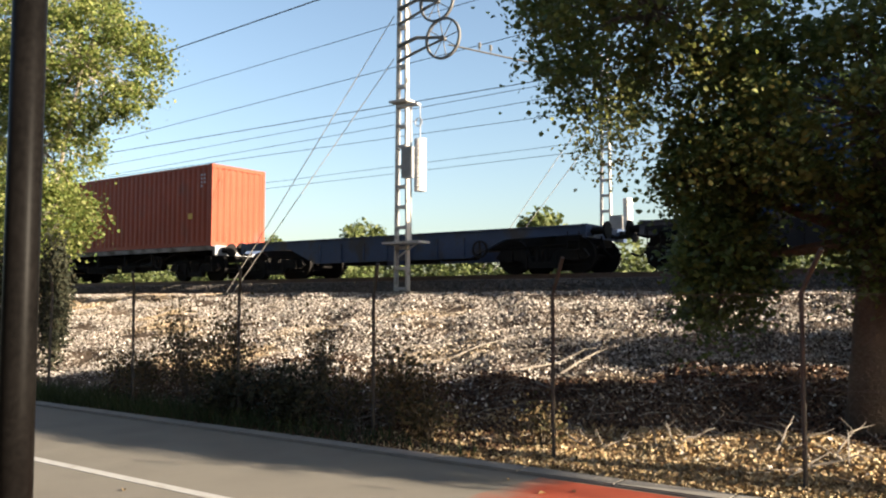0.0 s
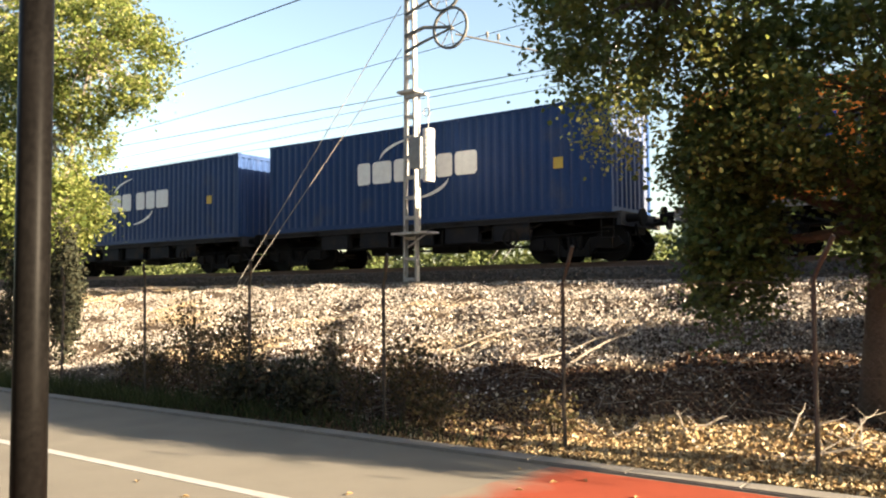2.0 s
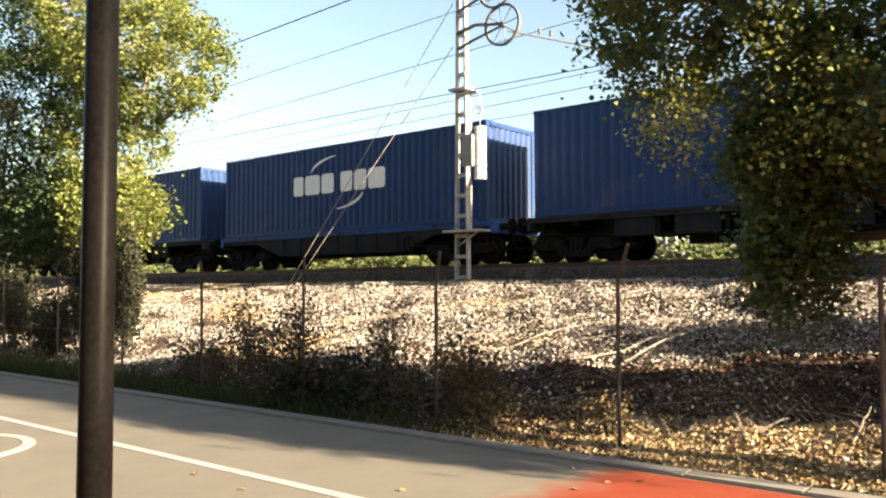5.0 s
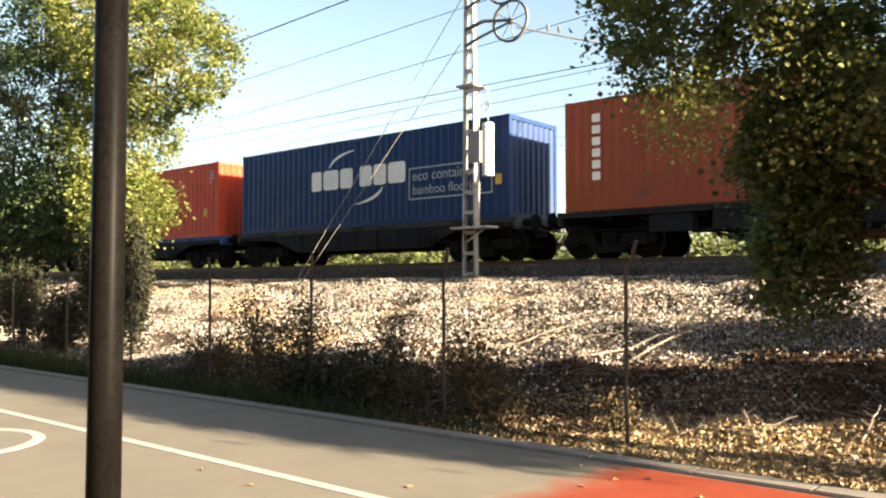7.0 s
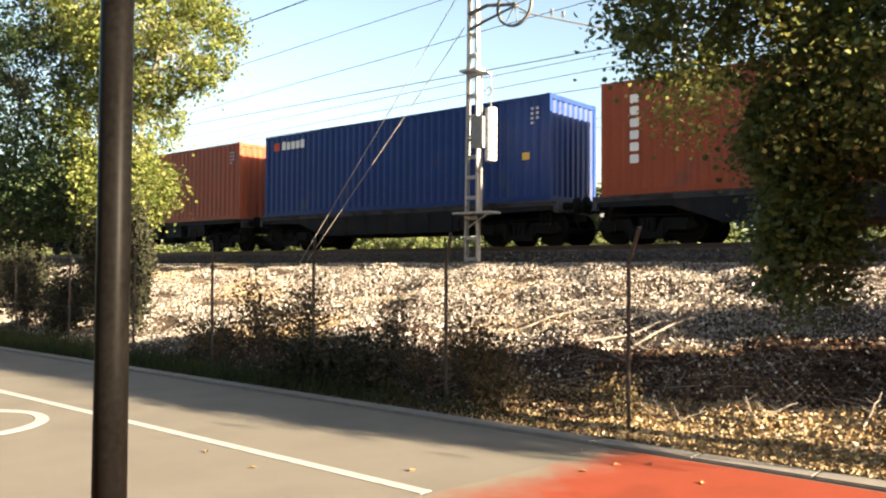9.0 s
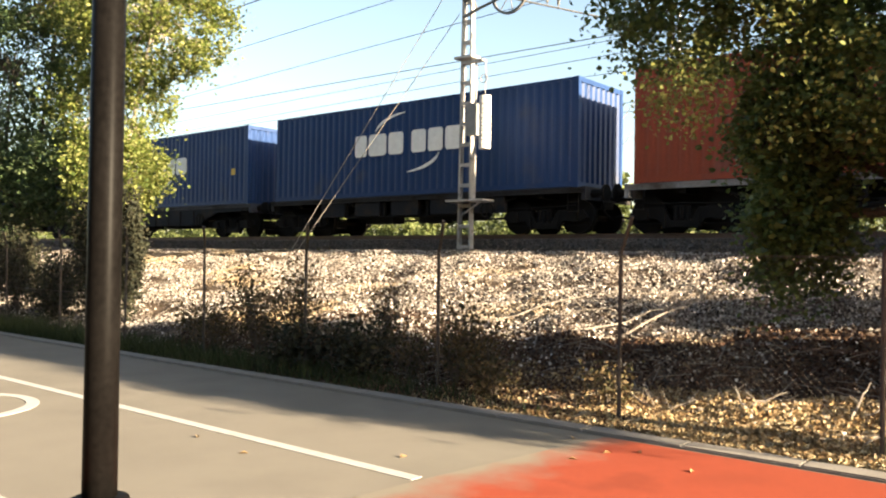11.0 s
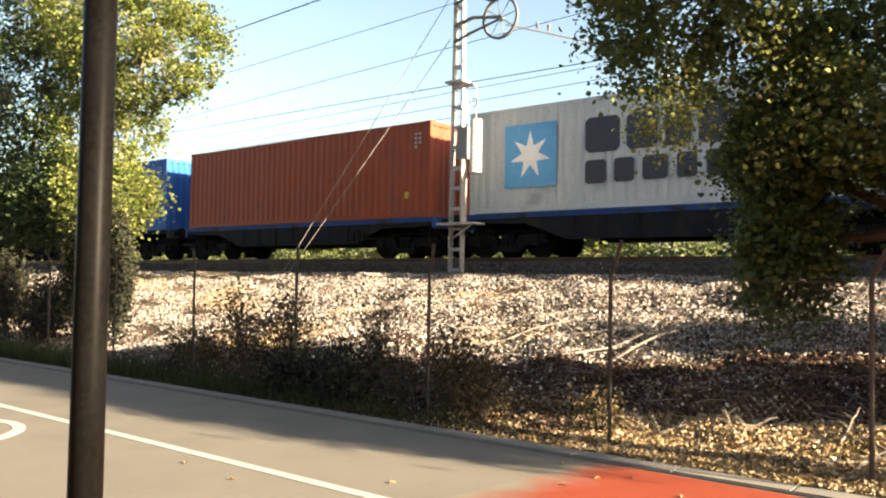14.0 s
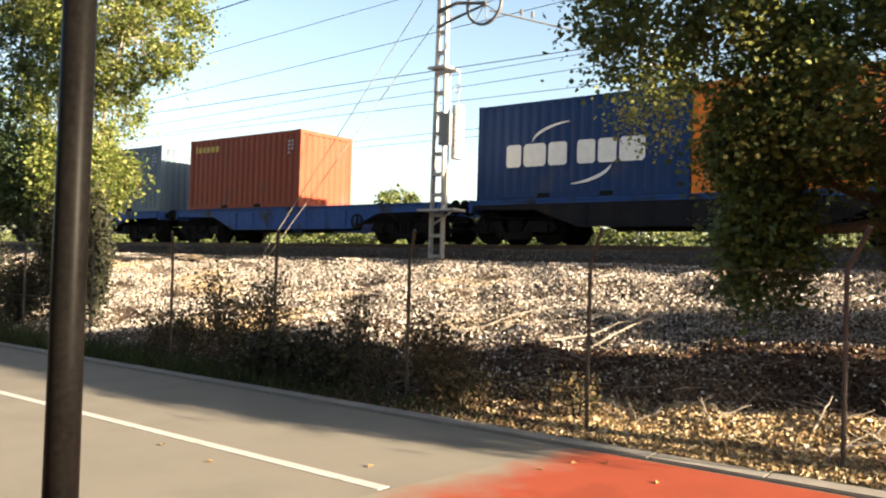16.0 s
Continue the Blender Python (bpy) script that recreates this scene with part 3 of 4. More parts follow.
    for x0, x1, z0, z1 in ((8.4, 11.6, 0.72, 0.76), (8.4, 11.6, 1.66, 1.70), (8.4, 8.44, 0.72, 1.70), (11.56, 11.6, 0.72, 1.70)):
        prism(bm, [(x0, z0), (x1, z0), (x1, z1), (x0, z1)], -0.004, -0.001)
    mark("border", c, bm, M["mark_faint"])
    words(c, "eco container", 8.55, 1.3, 0.44, "mark_faint")
    words(c, "bamboo flooring", 8.55, 0.88, 0.40, "mark_faint")


c = load(206.98, L40, 2.896, "navy", "navy blue freight container with white logo and framed slogan")
logo_white(c, 3.9, 1.3, 1.2)
eco(c)
warn(c, 11.75, 0.85, 0.28, 0.36)
c = load(193.1, L40, 2.896, "navy", "navy blue corrugated freight container on a flat wagon")
warn(c, 11.2, 1.1, 0.25, 0.3)
c = load(179.3, L40, 2.896, "navy", "navy blue freight container with white logo shapes")
logo_white(c, 3.9, 1.3, 1.2)
c = load(165.48, L40, 2.896, "navy", "navy blue freight container with white logo shapes")
logo_white(c, 3.5, 1.3, 1.2)
bm = prism(bmesh.new(), [(8.2, 0.7), (11.2, 0.7), (11.2, 1.5), (8.2, 1.5)], -0.003, -0.001)
mark("panel", c, bm, M["mark_teal"], "dull dark green panel")
c = load(151.42, L40, 2.896, "brown", "brown-red corrugated freight container with white upright name bars")
column(c, 0.8, 2.3, 6, 0.24)
c = load(137.43, L40, 2.896, "navy", "navy blue freight container with white logo and framed slogan")
logo_white(c, 3.9, 1.3, 1.2)
eco(c)
warn(c, 11.7, 0.95, 0.28, 0.36)
c = load(123.73, L40, 2.896, "red", "bright red corrugated freight container with small white logo")
blocks(c, "mark_white", 0.55, 2.05, [(0.3, 0, 1), (0.34, 0, 1), (0.14, 0, 1)], 0.48, 0.06, lean=0.06)
warn(c, 11.2, 0.8, 0.3, 0.4)
c = load(110.09, L40, 2.896, "brown", "brown-red corrugated freight container with white upright name bars")
column(c, 0.8, 2.3, 6, 0.24)
c = load(96.35, L40, 2.896, "deep_blue", "deep blue corrugated freight container with small white name bars")
blocks(c, "mark_white", 0.95, 2.35, [(0.2, 0, 1), (0.2, 0, 0.9), (0.2, 0, 0.9), (0.2, 0, 0.9), (0.2, 0, 1)], 0.3, 0.05)
bm = prism(bmesh.new(), [(0.5, 2.35), (0.82, 2.35), (0.82, 2.62), (0.5, 2.62)], -0.004, -0.001)
mark("emblem", c, bm, M["paint_red"])
warn(c, 11.3, 1.15, 0.3, 0.25)
c = load(82.62, L40, 2.896, "brown", "brown corrugated freight container on a grey wagon")
c = load(68.9, L40, 2.896, "rust_red", "rust-red corrugated freight container on a flat wagon")
c = load(55.12, L40, 2.896, "navy", "navy blue freight container with white logo shapes")
logo_white(c, 3.95, 1.3, 1.25)
c = load(41.27, L40, 2.896, "navy", "navy blue freight container with white logo shapes")
logo_white(c, 3.9, 1.3, 1.2)
warn(c, 11.2, 1.1, 0.3, 0.3)
c = load(27.57, L40, 2.896, "deep_blue", "deep blue corrugated freight container with small yellow name bars")
blocks(c, "mark_yellow", 0.6, 2.34, [(0.18, 0, 1), (0.18, 0, 0.8), (0.18, 0, 0.8), (0.18, 0, 0.8), (0.2, 0, 1)], 0.26, 0.05)
c = load(13.79, L40, 2.896, "dark_brown", "dark brown-red corrugated freight container on a wagon")
column(c, 0.7, 2.2, 5, 0.22, 0.3, "mark_faint")
warn(c, 11.2, 1.15, 0.42, 0.25)
c = load(0.0, L40, 2.896, "pale_grey", "pale grey freight container with dark logo and blue star square", True)
bm = prism(bmesh.new(), [(1.2, 0.68), (2.85, 0.68), (2.85, 2.4), (1.2, 2.4)], -0.004, -0.001)
mark("emblem", c, bm, M["mark_sky"], "light blue square emblem")
bm = bmesh.new()
star = []
for k in range(14):
    a, r = math.pi / 2 + k * math.pi / 7, (0.66 if k % 2 == 0 else 0.27)
    star.append((2.025 + 0.98 * r * math.cos(a), 1.55 + r * math.sin(a)))
cv = [bm.verts.new((x, -0.007, z)) for x, z in star]
mid = bm.verts.new((2.025, -0.007, 1.55))
for k in range(14):
    bm.faces.new((cv[k], cv[(k + 1) % 14], mid))
mark("star", c, bm, M["mark_white"], "white seven-pointed star")
blocks(c, "mark_dark", 3.7, 1.45, [(0.98, 0, 1), (0.82, 0, 1), (0.66, 0, 1), (0.76, 0, 1), (0.72, 0, 1), (0.78, 0, 1)], 0.9, 0.18)
blocks(c, "mark_dark", 3.7, 0.66, [(0.6, 0, 1), (0.55, 0, 1), (0.66, 0, 1), (0.5, 0, 1), (0.66, 0, 1), (0.62, 0, 1), (0.64, 0, 1)], 0.6, 0.22)
c = load(-13.69, L40, 2.896, "brown", "brown-red corrugated freight container on a dark wagon")
warn(c, 11.2, 0.6, 0.2, 0.25)
c = load(-27.57, L40, 2.896, "sky_blue", "bright blue freight container with a white upright name panel")
bm = prism(bmesh.new(), [(0.75, 0.35), (1.2, 0.35), (1.2, 2.75), (0.75, 2.75)], -0.004, -0.001)
mark("name_panel", c, bm, M["mark_white"], "white upright panel")
for k in range(7):
    mark("logo_block", c, prism(bmesh.new(), [(0.87, 0.45 + k * 0.32), (1.08, 0.45 + k * 0.32), (1.08, 0.64 + k * 0.32), (0.87, 0.64 + k * 0.32)], -0.0075, -0.0045), M["mark_dark"])
warn(c, 11.25, 0.52, 0.34, 0.4)
c = load(-41.52, L20, 2.591, "orange", "short bright orange freight container with dark logo")
logo_dark(c, 0.4, 0.92, 0.72, 1.02)
c = load(-47.62, L20, 2.591, "navy", "short navy blue freight container with white logo")
logo_white(c, 0.95, 0.86, 1.1)
c = load(-60.9, L20, 2.591, "rust_red", "short rust-red freight container on a blue wagon")
blocks(c, "mark_yellow", 0.35, 2.1, [(0.1, 0, 1), (0.2, 0, 0.8), (0.16, 0, 0.8), (0.2, 0, 0.8), (0.2, 0, 0.8), (0.2, 0, 0.8)], 0.26, 0.06)
c = load(-68.83, L20, 2.591, "slate", "short slate-grey freight container with an orange mark")
warn(c, 4.3, 1.0, 0.5, 0.6, "paint_orange")


# ---- wagons ----
def make_bogie_mesh():
    bm = bmesh.new()
    for y in (-1.0, 1.0):
        prism(bm, [(-1.35, 0.42), (-1.2, 0.62), (-0.45, 0.62), (-0.25, 0.30), (0.25, 0.30), (0.45, 0.62), (1.2, 0.62), (1.35, 0.42), (1.2, 0.34), (0.62, 0.34), (0.4, 0.14), (-0.4, 0.14), (-0.62, 0.34), (-1.2, 0.34)], y - 0.06, y + 0.06)
        for x in (-0.95, 0.95):
            box(bm, x - 0.13, x + 0.13, y - 0.14, y + 0.14, 0.32, 0.58)
        for x in (-0.14, 0.0, 0.14):
            tube(bm, [(x, y, 0.28), (x, y, 0.62)], 0.055, 8)
        for x in (-0.42, 0.42):
            box(bm, x - 0.04, x + 0.04, y - 0.1, y + 0.1, 0.12, 0.5)
        tube(bm, [(-1.3, y, 0.22), (1.3, y, 0.22)], 0.02, 5)
    box(bm, -0.22, 0.22, -1.0, 1.0, 0.34, 0.66)
    me = bpy.data.meshes.new("bogie")
    bm.to_mesh(me)
    bm.free()
    me.materials.append(M["iron"])
    bm = bmesh.new()
    for y in (-0.75, 0.75):
        tube(bm, [(0, y - 0.07, 0), (0, y + 0.05, 0)], 0.46, 24)
        o = 0.07 if y < 0 else -0.07
        tube(bm, [(0, y - 0.01 + o, 0), (0, y + 0.01 + o, 0)], 0.49, 24)
    tube(bm, [(0, -0.95, 0), (0, 0.95, 0)], 0.08, 10)
    wm = bpy.data.meshes.new("wheelset")
    bm.to_mesh(wm)
    bm.free()
    wm.materials.append(M["iron"])
    return me, wm


BOGIE, WHEELS = make_bogie_mesh()


def make_wagon(style):
    """A flat wagon 12.6 m long; its origin is on the rails under its middle."""
    mat = M[{"grey": "wagon_grey", "skeleton": "wagon_mid", "dark": "wagon_sill", "blue": "wagon_blue", "navy": "wagon_navy", "striped": "wagon_blue"}[style]]
    text = {"grey": "flat wagon with flaking pale grey side sills", "skeleton": "sooty dark grey skeleton wagon with boxed side frames", "dark": "dark flat wagon with dull grey-blue sills over a black belly", "blue": "blue flat wagon with deep side sills", "navy": "empty dark navy flat wagon with deep side sills", "striped": "flat wagon with blue sills over a black belly"}[style]
    w = thing("flat_wagon", Matrix(), text, "wagon", "wagons of the train")
    top, o = 1.19, 0.05
    for y in (-1.2, 1.2):
        bm = bmesh.new()
        if style in ("striped", "dark"):
            box(bm, -6.3, 6.3, y - o, y + o, top - 0.12, top)
            belly = prism(bmesh.new(), [(-6.2, top - 0.121), (6.2, top - 0.121), (6.2, top - 0.24), (4.2, top - 0.28), (2.9, top - 0.74), (-2.9, top - 0.74), (-4.2, top - 0.28), (-6.2, top - 0.24)], y - o * 0.8, y + o * 0.8)
            part("belly_sill", belly, M["wagon_dark"], w)
        elif style in ("blue", "navy"):
            prism(bm, [(-6.3, top - 0.24), (-6.3, top), (6.3, top), (6.3, top - 0.24), (4.0, top - 0.28), (2.9, top - 0.74), (-2.9, top - 0.74), (-4.0, top - 0.28)], y - o, y + o)
        else:
            box(bm, -6.3, 6.3, y - o, y + o, top - 0.13, top)
        part("side_sill", bm, mat, w)
        bm = bmesh.new()
        box(bm, -6.3, 6.3, y - 0.1, y + 0.1, top - 0.03, top + 0.006)
        part("flange", bm, mat, w)
        if style in ("blue", "navy", "striped", "dark"):
            y0 = min(y, y * 1.07)
            rib = part("stiffener", box(bmesh.new(), -0.02, 0.02, y0, y0 + 0.084, top - 0.7, top - 0.176), mat if style in ("blue", "navy") else M["wagon_dark"], w, m=pose(-2.7, 0, 0))
            for x in (-1.8, -0.9, 0.0, 0.9, 1.8, 2.7):
                again("stiffener", rib, w, pose(x, 0, 0))
    bm = bmesh.new()
    box(bm, -6.3, 6.3, -0.35, 0.35, top - 0.5, top - 0.05)
    part("centre_sill", bm, M["iron"], w)
    for x in (-4.9, -2.4, 0, 2.4, 4.9):
        part("cross_bearer", box(bmesh.new(), x - 0.1, x + 0.1, -1.14, 1.14, top - 0.24, top - 0.02), M["iron"], w)
    if style == "skeleton":
        bm = bmesh.new()
        for x in (-3.2, -1.6, 0.0, 1.6, 3.2):
            box(bm, x - 0.55, x + 0.55, -1.2, -1.02, top - 0.58, top - 0.131)
        part("side_box", bm, M["wagon_dark"], w)
    if style in ("grey", "skeleton"):
        # trussed under-frame: queen posts, rods and a lower chord
        for y in (-1.12, 1.12):
            bm = bmesh.new()
            tube(bm, [(-4.1, y, top - 0.18), (-2.6, y, top - 0.62), (2.6, y, top - 0.62), (4.1, y, top - 0.18)], 0.032, 6)
            for x in (-2.6, -0.9, 0.9, 2.6):
                box(bm, x - 0.045, x + 0.045, y - 0.04, y + 0.04, top - 0.63, top - 0.17)
            for x in (-2.6, 0.9):
                tube(bm, [(x, y, top - 0.6), (x + 1.7, y, top - 0.2)], 0.022, 5)
            part("truss", bm, M["iron"], w)
    bm = bmesh.new()
    for x0, x1 in ((-1.9, -0.7), (0.4, 1.3)):
        box(bm, x0, x1, -0.95, -0.4, top - 0.82, top - 0.5)
    tube(bm, [(1.7, -0.85, top - 0.62), (2.9, -0.85, top - 0.62)], 0.17, 12)
    for x in (-3.3, -2.3):
        tube(bm, [(x, -0.9, top - 0.5), (x + 0.25, -0.95, top - 0.78)], 0.03, 5)
    tube(bm, [(-5.9, -1.02, top - 0.45), (-3.3, -1.0, top - 0.52), (3.2, -1.0, top - 0.52), (5.9, -1.02, top - 0.45)], 0.024, 5)
    part("brake_gear", bm, M["iron"], w)
    bm = bmesh.new()
    ring(bm, (3.25, -1.32, top - 0.52), 0.24, 0.045, 0.04, 20)
    box(bm, 3.23, 3.27, -1.335, -1.305, top - 0.74, top - 0.3)
    part("brake_wheel", bm, M["iron"], w)
    for sx in (-1, 1):
        bm = bmesh.new()
        box(bm, min(sx * 6.22, sx * 6.34), max(sx * 6.22, sx * 6.34), -1.25, 1.25, top - 0.32, top + 0.02)
        part("headstock", bm, mat, w)
        for y in (-0.875, 0.875):
            bm = bmesh.new()
            tube(bm, [(sx * 6.34, y, top - 0.14), (sx * 6.72, y, top - 0.14)], [0.11, 0.09], 10)
            tube(bm, [(sx * 6.70, y, top - 0.14), (sx * 6.76, y, top - 0.14)], 0.22, 16)
            part("buffer", bm, M["iron"], w)
        bm = tube(bmesh.new(), [(sx * 6.34, 0, top - 0.2), (sx * 6.6, 0, top - 0.28), (sx * 6.9, 0, top - 0.2)], 0.05, 8)
        part("coupling", bm, M["iron"], w)
        hose = tube(bmesh.new(), [(sx * 6.34, -0.4, top - 0.25), (sx * 6.45, -0.42, top - 0.62), (sx * 6.65, -0.4, top - 0.8), (sx * 6.9, -0.4, top - 0.72)], 0.03, 6)
        part("brake_hose", hose, M["iron"], w)
        step = bmesh.new()
        for z in (top - 0.36, top - 0.6):
            box(step, sx * 5.98 - 0.16, sx * 5.98 + 0.16, -1.3, -1.2, z - 0.02, z)
        for x in (sx * 5.98 - 0.16, sx * 5.98 + 0.16):
            tube(step, [(x, -1.27, top - 0.62), (x, -1.25, top - 0.16)], 0.014, 5)
        part("step", step, M["iron"], w)
        for x in (sx * 6.0, sx * 3.05, sx * 0.15):
            bm = bmesh.new()
            for y in (-1.16, 1.16):
                box(bm, x - 0.09, x + 0.09, y - 0.09, y + 0.09, top - 0.01, top + 0.004)
            part("twist_lock", bm, M["iron"], w)
        b = new("bogie", BOGIE)
        b.parent, b.matrix_basis = w, pose(sx * 4.95, 0, 0)
        for x in (-0.95, 0.95):
            ws = new("wheelset", WHEELS)
            ws.parent, ws.matrix_basis = b, pose(x, 0, 0.46)
    return w


STYLES = {k: make_wagon(k) for k in ("grey", "skeleton", "dark", "blue", "navy", "striped")}
ORDER = [(298.9, "dark"), (284.85, "navy"), (270.84, "grey"), (256.72, "grey"), (242.72, "skeleton"), (228.94, "skeleton"), (214.93, "grey"), (200.88, "skeleton"), (187.0, "skeleton"), (173.2, "striped"), (159.38, "skeleton"), (145.32, "skeleton"), (131.33, "dark"), (117.63, "striped"), (103.99, "dark"), (90.25, "dark"), (76.52, "skeleton"), (62.8, "grey"), (49.02, "skeleton"), (35.17, "dark"), (21.47, "dark"), (7.69, "skeleton"), (-6.1, "striped"), (-19.79, "striped"), (-33.67, "skeleton"), (-47.6, "striped"), (-61.4, "blue"), (-75.2, "blue")]
WAGONS = []
used = set()
for mid, style in ORDER:
    if style in used:
        w = copy_thing(STYLES[style], Matrix())
    else:
        w = STYLES[style]
        used.add(style)
    WAGONS.append((w, mid))


# ---- catenary masts and wires ----
def make_mast(m, high, label):
    """A lattice mast of two channels with battens, on a concrete footing; x along the track."""
    mast = thing("catenary_mast", m, label, "mast", "catenary masts")
    w0, w1 = 0.205, 0.165
    for sx in (-1, 1):
        bm = bmesh.new()
        prof = [(-0.03, -0.07), (0.03, -0.07), (0.03, 0.07), (-0.03, 0.07)]
        lo = [bm.verts.new((sx * w0 + a, b, 0)) for a, b in prof]
        hi = [bm.verts.new((sx * w1 * 0.7 + a, b, high)) for a, b in prof]
        bm.faces.new(lo[::-1])
        bm.faces.new(hi)
        for i in range(4):
            bm.faces.new((lo[i], lo[(i + 1) % 4], hi[(i + 1) % 4], hi[i]))
        part("channel", bm, M["galvanised"], mast)
    n = int(high / 0.56)
    for i in range(n):
        z = 0.06 + i * 0.56
        half = w0 + (w1 * 0.7 - w0) * z / high
        bm = bmesh.new()
        for y in (-0.083, 0.077):
            box(bm, -half, half, y, y + 0.006, z, z + 0.085)
        part("batten", bm, M["galvanised"], mast)
    part("footing", box(bmesh.new(), -0.55, 0.55, -0.5, 0.5, -0.5, 0.03), M["concrete"], mast, "low concrete footing")
    return mast


mast = make_mast(at(-13.92, 17.7, 1.87), 9.2, "grey galvanised lattice mast carrying the overhead line")
# pulley wheels with their brackets
for z, s in ((6.68, 1.62), (7.72, 1.42)):
    bm = ring(bmesh.new(), (s, -0.35, z), 0.56, 0.06, 0.07, 40)
    spokes = []
    for k in range(8):
        a = k * math.pi / 4 + 0.2
        spokes.append(tube(bmesh.new(), [(s, -0.35, z), (s + 0.52 * math.cos(a), -0.35, z + 0.52 * math.sin(a))], 0.014, 5))
    wheel = part("pulley_wheel", bm, M["dark_steel"], mast, "grey spoked tension wheel")
    part("hub", tube(bmesh.new(), [(s, -0.42, z), (s, -0.28, z)], 0.07, 12), M["dark_steel"], wheel)
    for b in spokes:
        part("spoke", b, M["dark_steel"], wheel)
    bm = bmesh.new()
    tube(bm, [(0, -0.2, z + 0.12), (0.7, -0.3, z + 0.2), (s, -0.35, z + 0.02)], [0.06, 0.05, 0.04], 6)
    tube(bm, [(0, -0.2, z - 0.32), (0.6, -0.28, z - 0.2), (s, -0.35, z - 0.02)], [0.05, 0.04, 0.03], 6)
    tube(bm, [(0.35, -0.25, z + 0.16), (0.5, -0.27, z - 0.22)], 0.025, 5)
    part("pulley_bracket", bm, M["dark_steel"], mast)
# side arm towards the track
bm = bmesh.new()
tube(bm, [(1.75, -0.3, 6.5), (4.6, 1.9, 5.75)], 0.022, 6)
for x, y, z in ((2.35, 0.3, 6.4), (2.6, 0.45, 6.33)):
    tube(bm, [(x, y, z - 0.06), (x, y, z + 0.2)], 0.016, 6)
    for k in range(3):
        tube(bm, [(x, y, z + 0.06 + 0.05 * k), (x, y, z + 0.085 + 0.05 * k)], 0.045, 8)
part("side_arm", bm, M["dark_steel"], mast)
# balance weights, rods and shelves
for k in range(12):
    part("balance_weight", tube(bmesh.new(), [(0.88, -0.35, 2.68 + k * 0.118), (0.88, -0.35, 2.785 + k * 0.118)], 0.16, 14), M["weight_white"], mast, "white balance weight")
part("control_box", box(bmesh.new(), 0.2, 0.50, -0.3, -0.1, 3.1, 3.95), M["box_grey"], mast, "grey steel box")
bm = bmesh.new()
tube(bm, [(0.88, -0.35, 4.1), (0.88, -0.35, 5.0)], 0.012, 5)
tube(bm, [(0.55, -0.32, 1.38), (0.55, -0.32, 5.05)], 0.022, 6)
ring(bm, (0.82, -0.35, 4.55), 0.12, 0.02, 0.02, 16)
part("guide_rod", bm, M["galvanised"], mast)
bm = bmesh.new()
box(bm, -0.35, 0.88, -0.45, 0.1, 1.31, 1.37)
tube(bm, [(0.1, -0.3, 0.95), (0.8, -0.35, 1.31)], 0.025, 6)
part("lower_shelf", bm, M["galvanised"], mast)
bm = bmesh.new()
box(bm, -0.25, 0.35, -0.3, 0.1, 5.22, 5.28)
box(bm, 0.1, 0.82, -0.42, -0.25, 5.02, 5.07)
part("upper_shelf", bm, M["galvanised"], mast)

far_mast = make_mast(at(-12.2, 27.3, 1.95), 8.6, "distant grey lattice mast of the second track")
for k in range(10):
    part("balance_weight", tube(bmesh.new(), [(0.95, -0.3, 2.1 + k * 0.118), (0.95, -0.3, 2.205 + k * 0.118)], 0.16, 12), M["weight_white"], far_mast, "white balance weight")
part("control_box", box(bmesh.new(), 0.25, 0.7, -0.3, -0.1, 2.2, 2.7), M["box_grey"], far_mast)


def cable(points, r, label, name="overhead_wire", mat="cable"):
    ob = link(name, tube(bmesh.new(), points, r, 5), M[mat], m=LINE)
    return tagged(ob, label, "wire", "wires of the overhead line")


def sagging(q0, z0, q1, z1, sag, r, s0=-150, s1=60, n=24):
    pts = []
    for i in range(n + 1):
        k = i / n
        pts.append((s0 + (s1 - s0) * k, q0 + (q1 - q0) * k, z0 + (z1 - z0) * k - sag * 4 * k * (1 - k)))
    cable(pts, r, "dark overhead wire strung along the railway")


for q, z, slope, r in ((17.35, 10.44, 0.04, 0.02), (19.9, 10.2, 0.041, 0.011), (20.0, 8.866, 0.04, 0.011), (19.82, 7.78, -0.006, 0.013), (19.9, 7.5, 0.012, 0.009), (24.1, 8.3, 0.015, 0.011), (24.1, 7.83, -0.006, 0.011), (31, 8.2, 0.006, 0.011), (31, 7.83, 0.003, 0.011)):
    sagging(q, z - 60 * slope, q, z + 40 * slope, 0.0, r, -80, 20, 4)
for top in (9.6, 8.38):
    x = -20.02 if top > 9 else -19.72
    cable([(x, 16.6, height(x, 16.6) - 0.05), (-14.15, 17.6, top)], 0.012, "steel guy wire anchoring the mast", "guy_wire", "guy_steel")
for x, top in ((-18.3, 9.3), (-17.8, 8.1)):
    cable([(x, 27.3, 1.9), (-12.2, 27.3, top)], 0.014, "steel guy wire anchoring the far mast", "guy_wire", "galvanised")
bm = bmesh.new()
for x in (-20.02, -19.72):
    box(bm, x - 0.12, x + 0.12, 16.45, 16.75, height(x, 16.6) - 0.3, height(x, 16.6) + 0.12)
tagged(link("guy_anchor", bm, M["concrete"], m=LINE), "small concrete anchor block of the guy wires", "anchor")


# ---- fence ----
def make_fence():
    fence = thing("chain_link_fence", at(0, 7.55, 0), "rusty chain-link fence with bent-topped posts along the bank", "fence")
    first = None
    rng = random.Random(5)
    posts = [-1.55 - 2.39 * i for i in range(-1, 12)]
    for i, s in enumerate(posts):
        lean = rng.uniform(-1.2, 1.2)
        if not first:
            bm = tube(bmesh.new(), [(0, 0, -0.4), (0, 0, 1.72), (0.05, -0.03, 1.82), (0.2, -0.16, 2.08)], 0.021, 8)
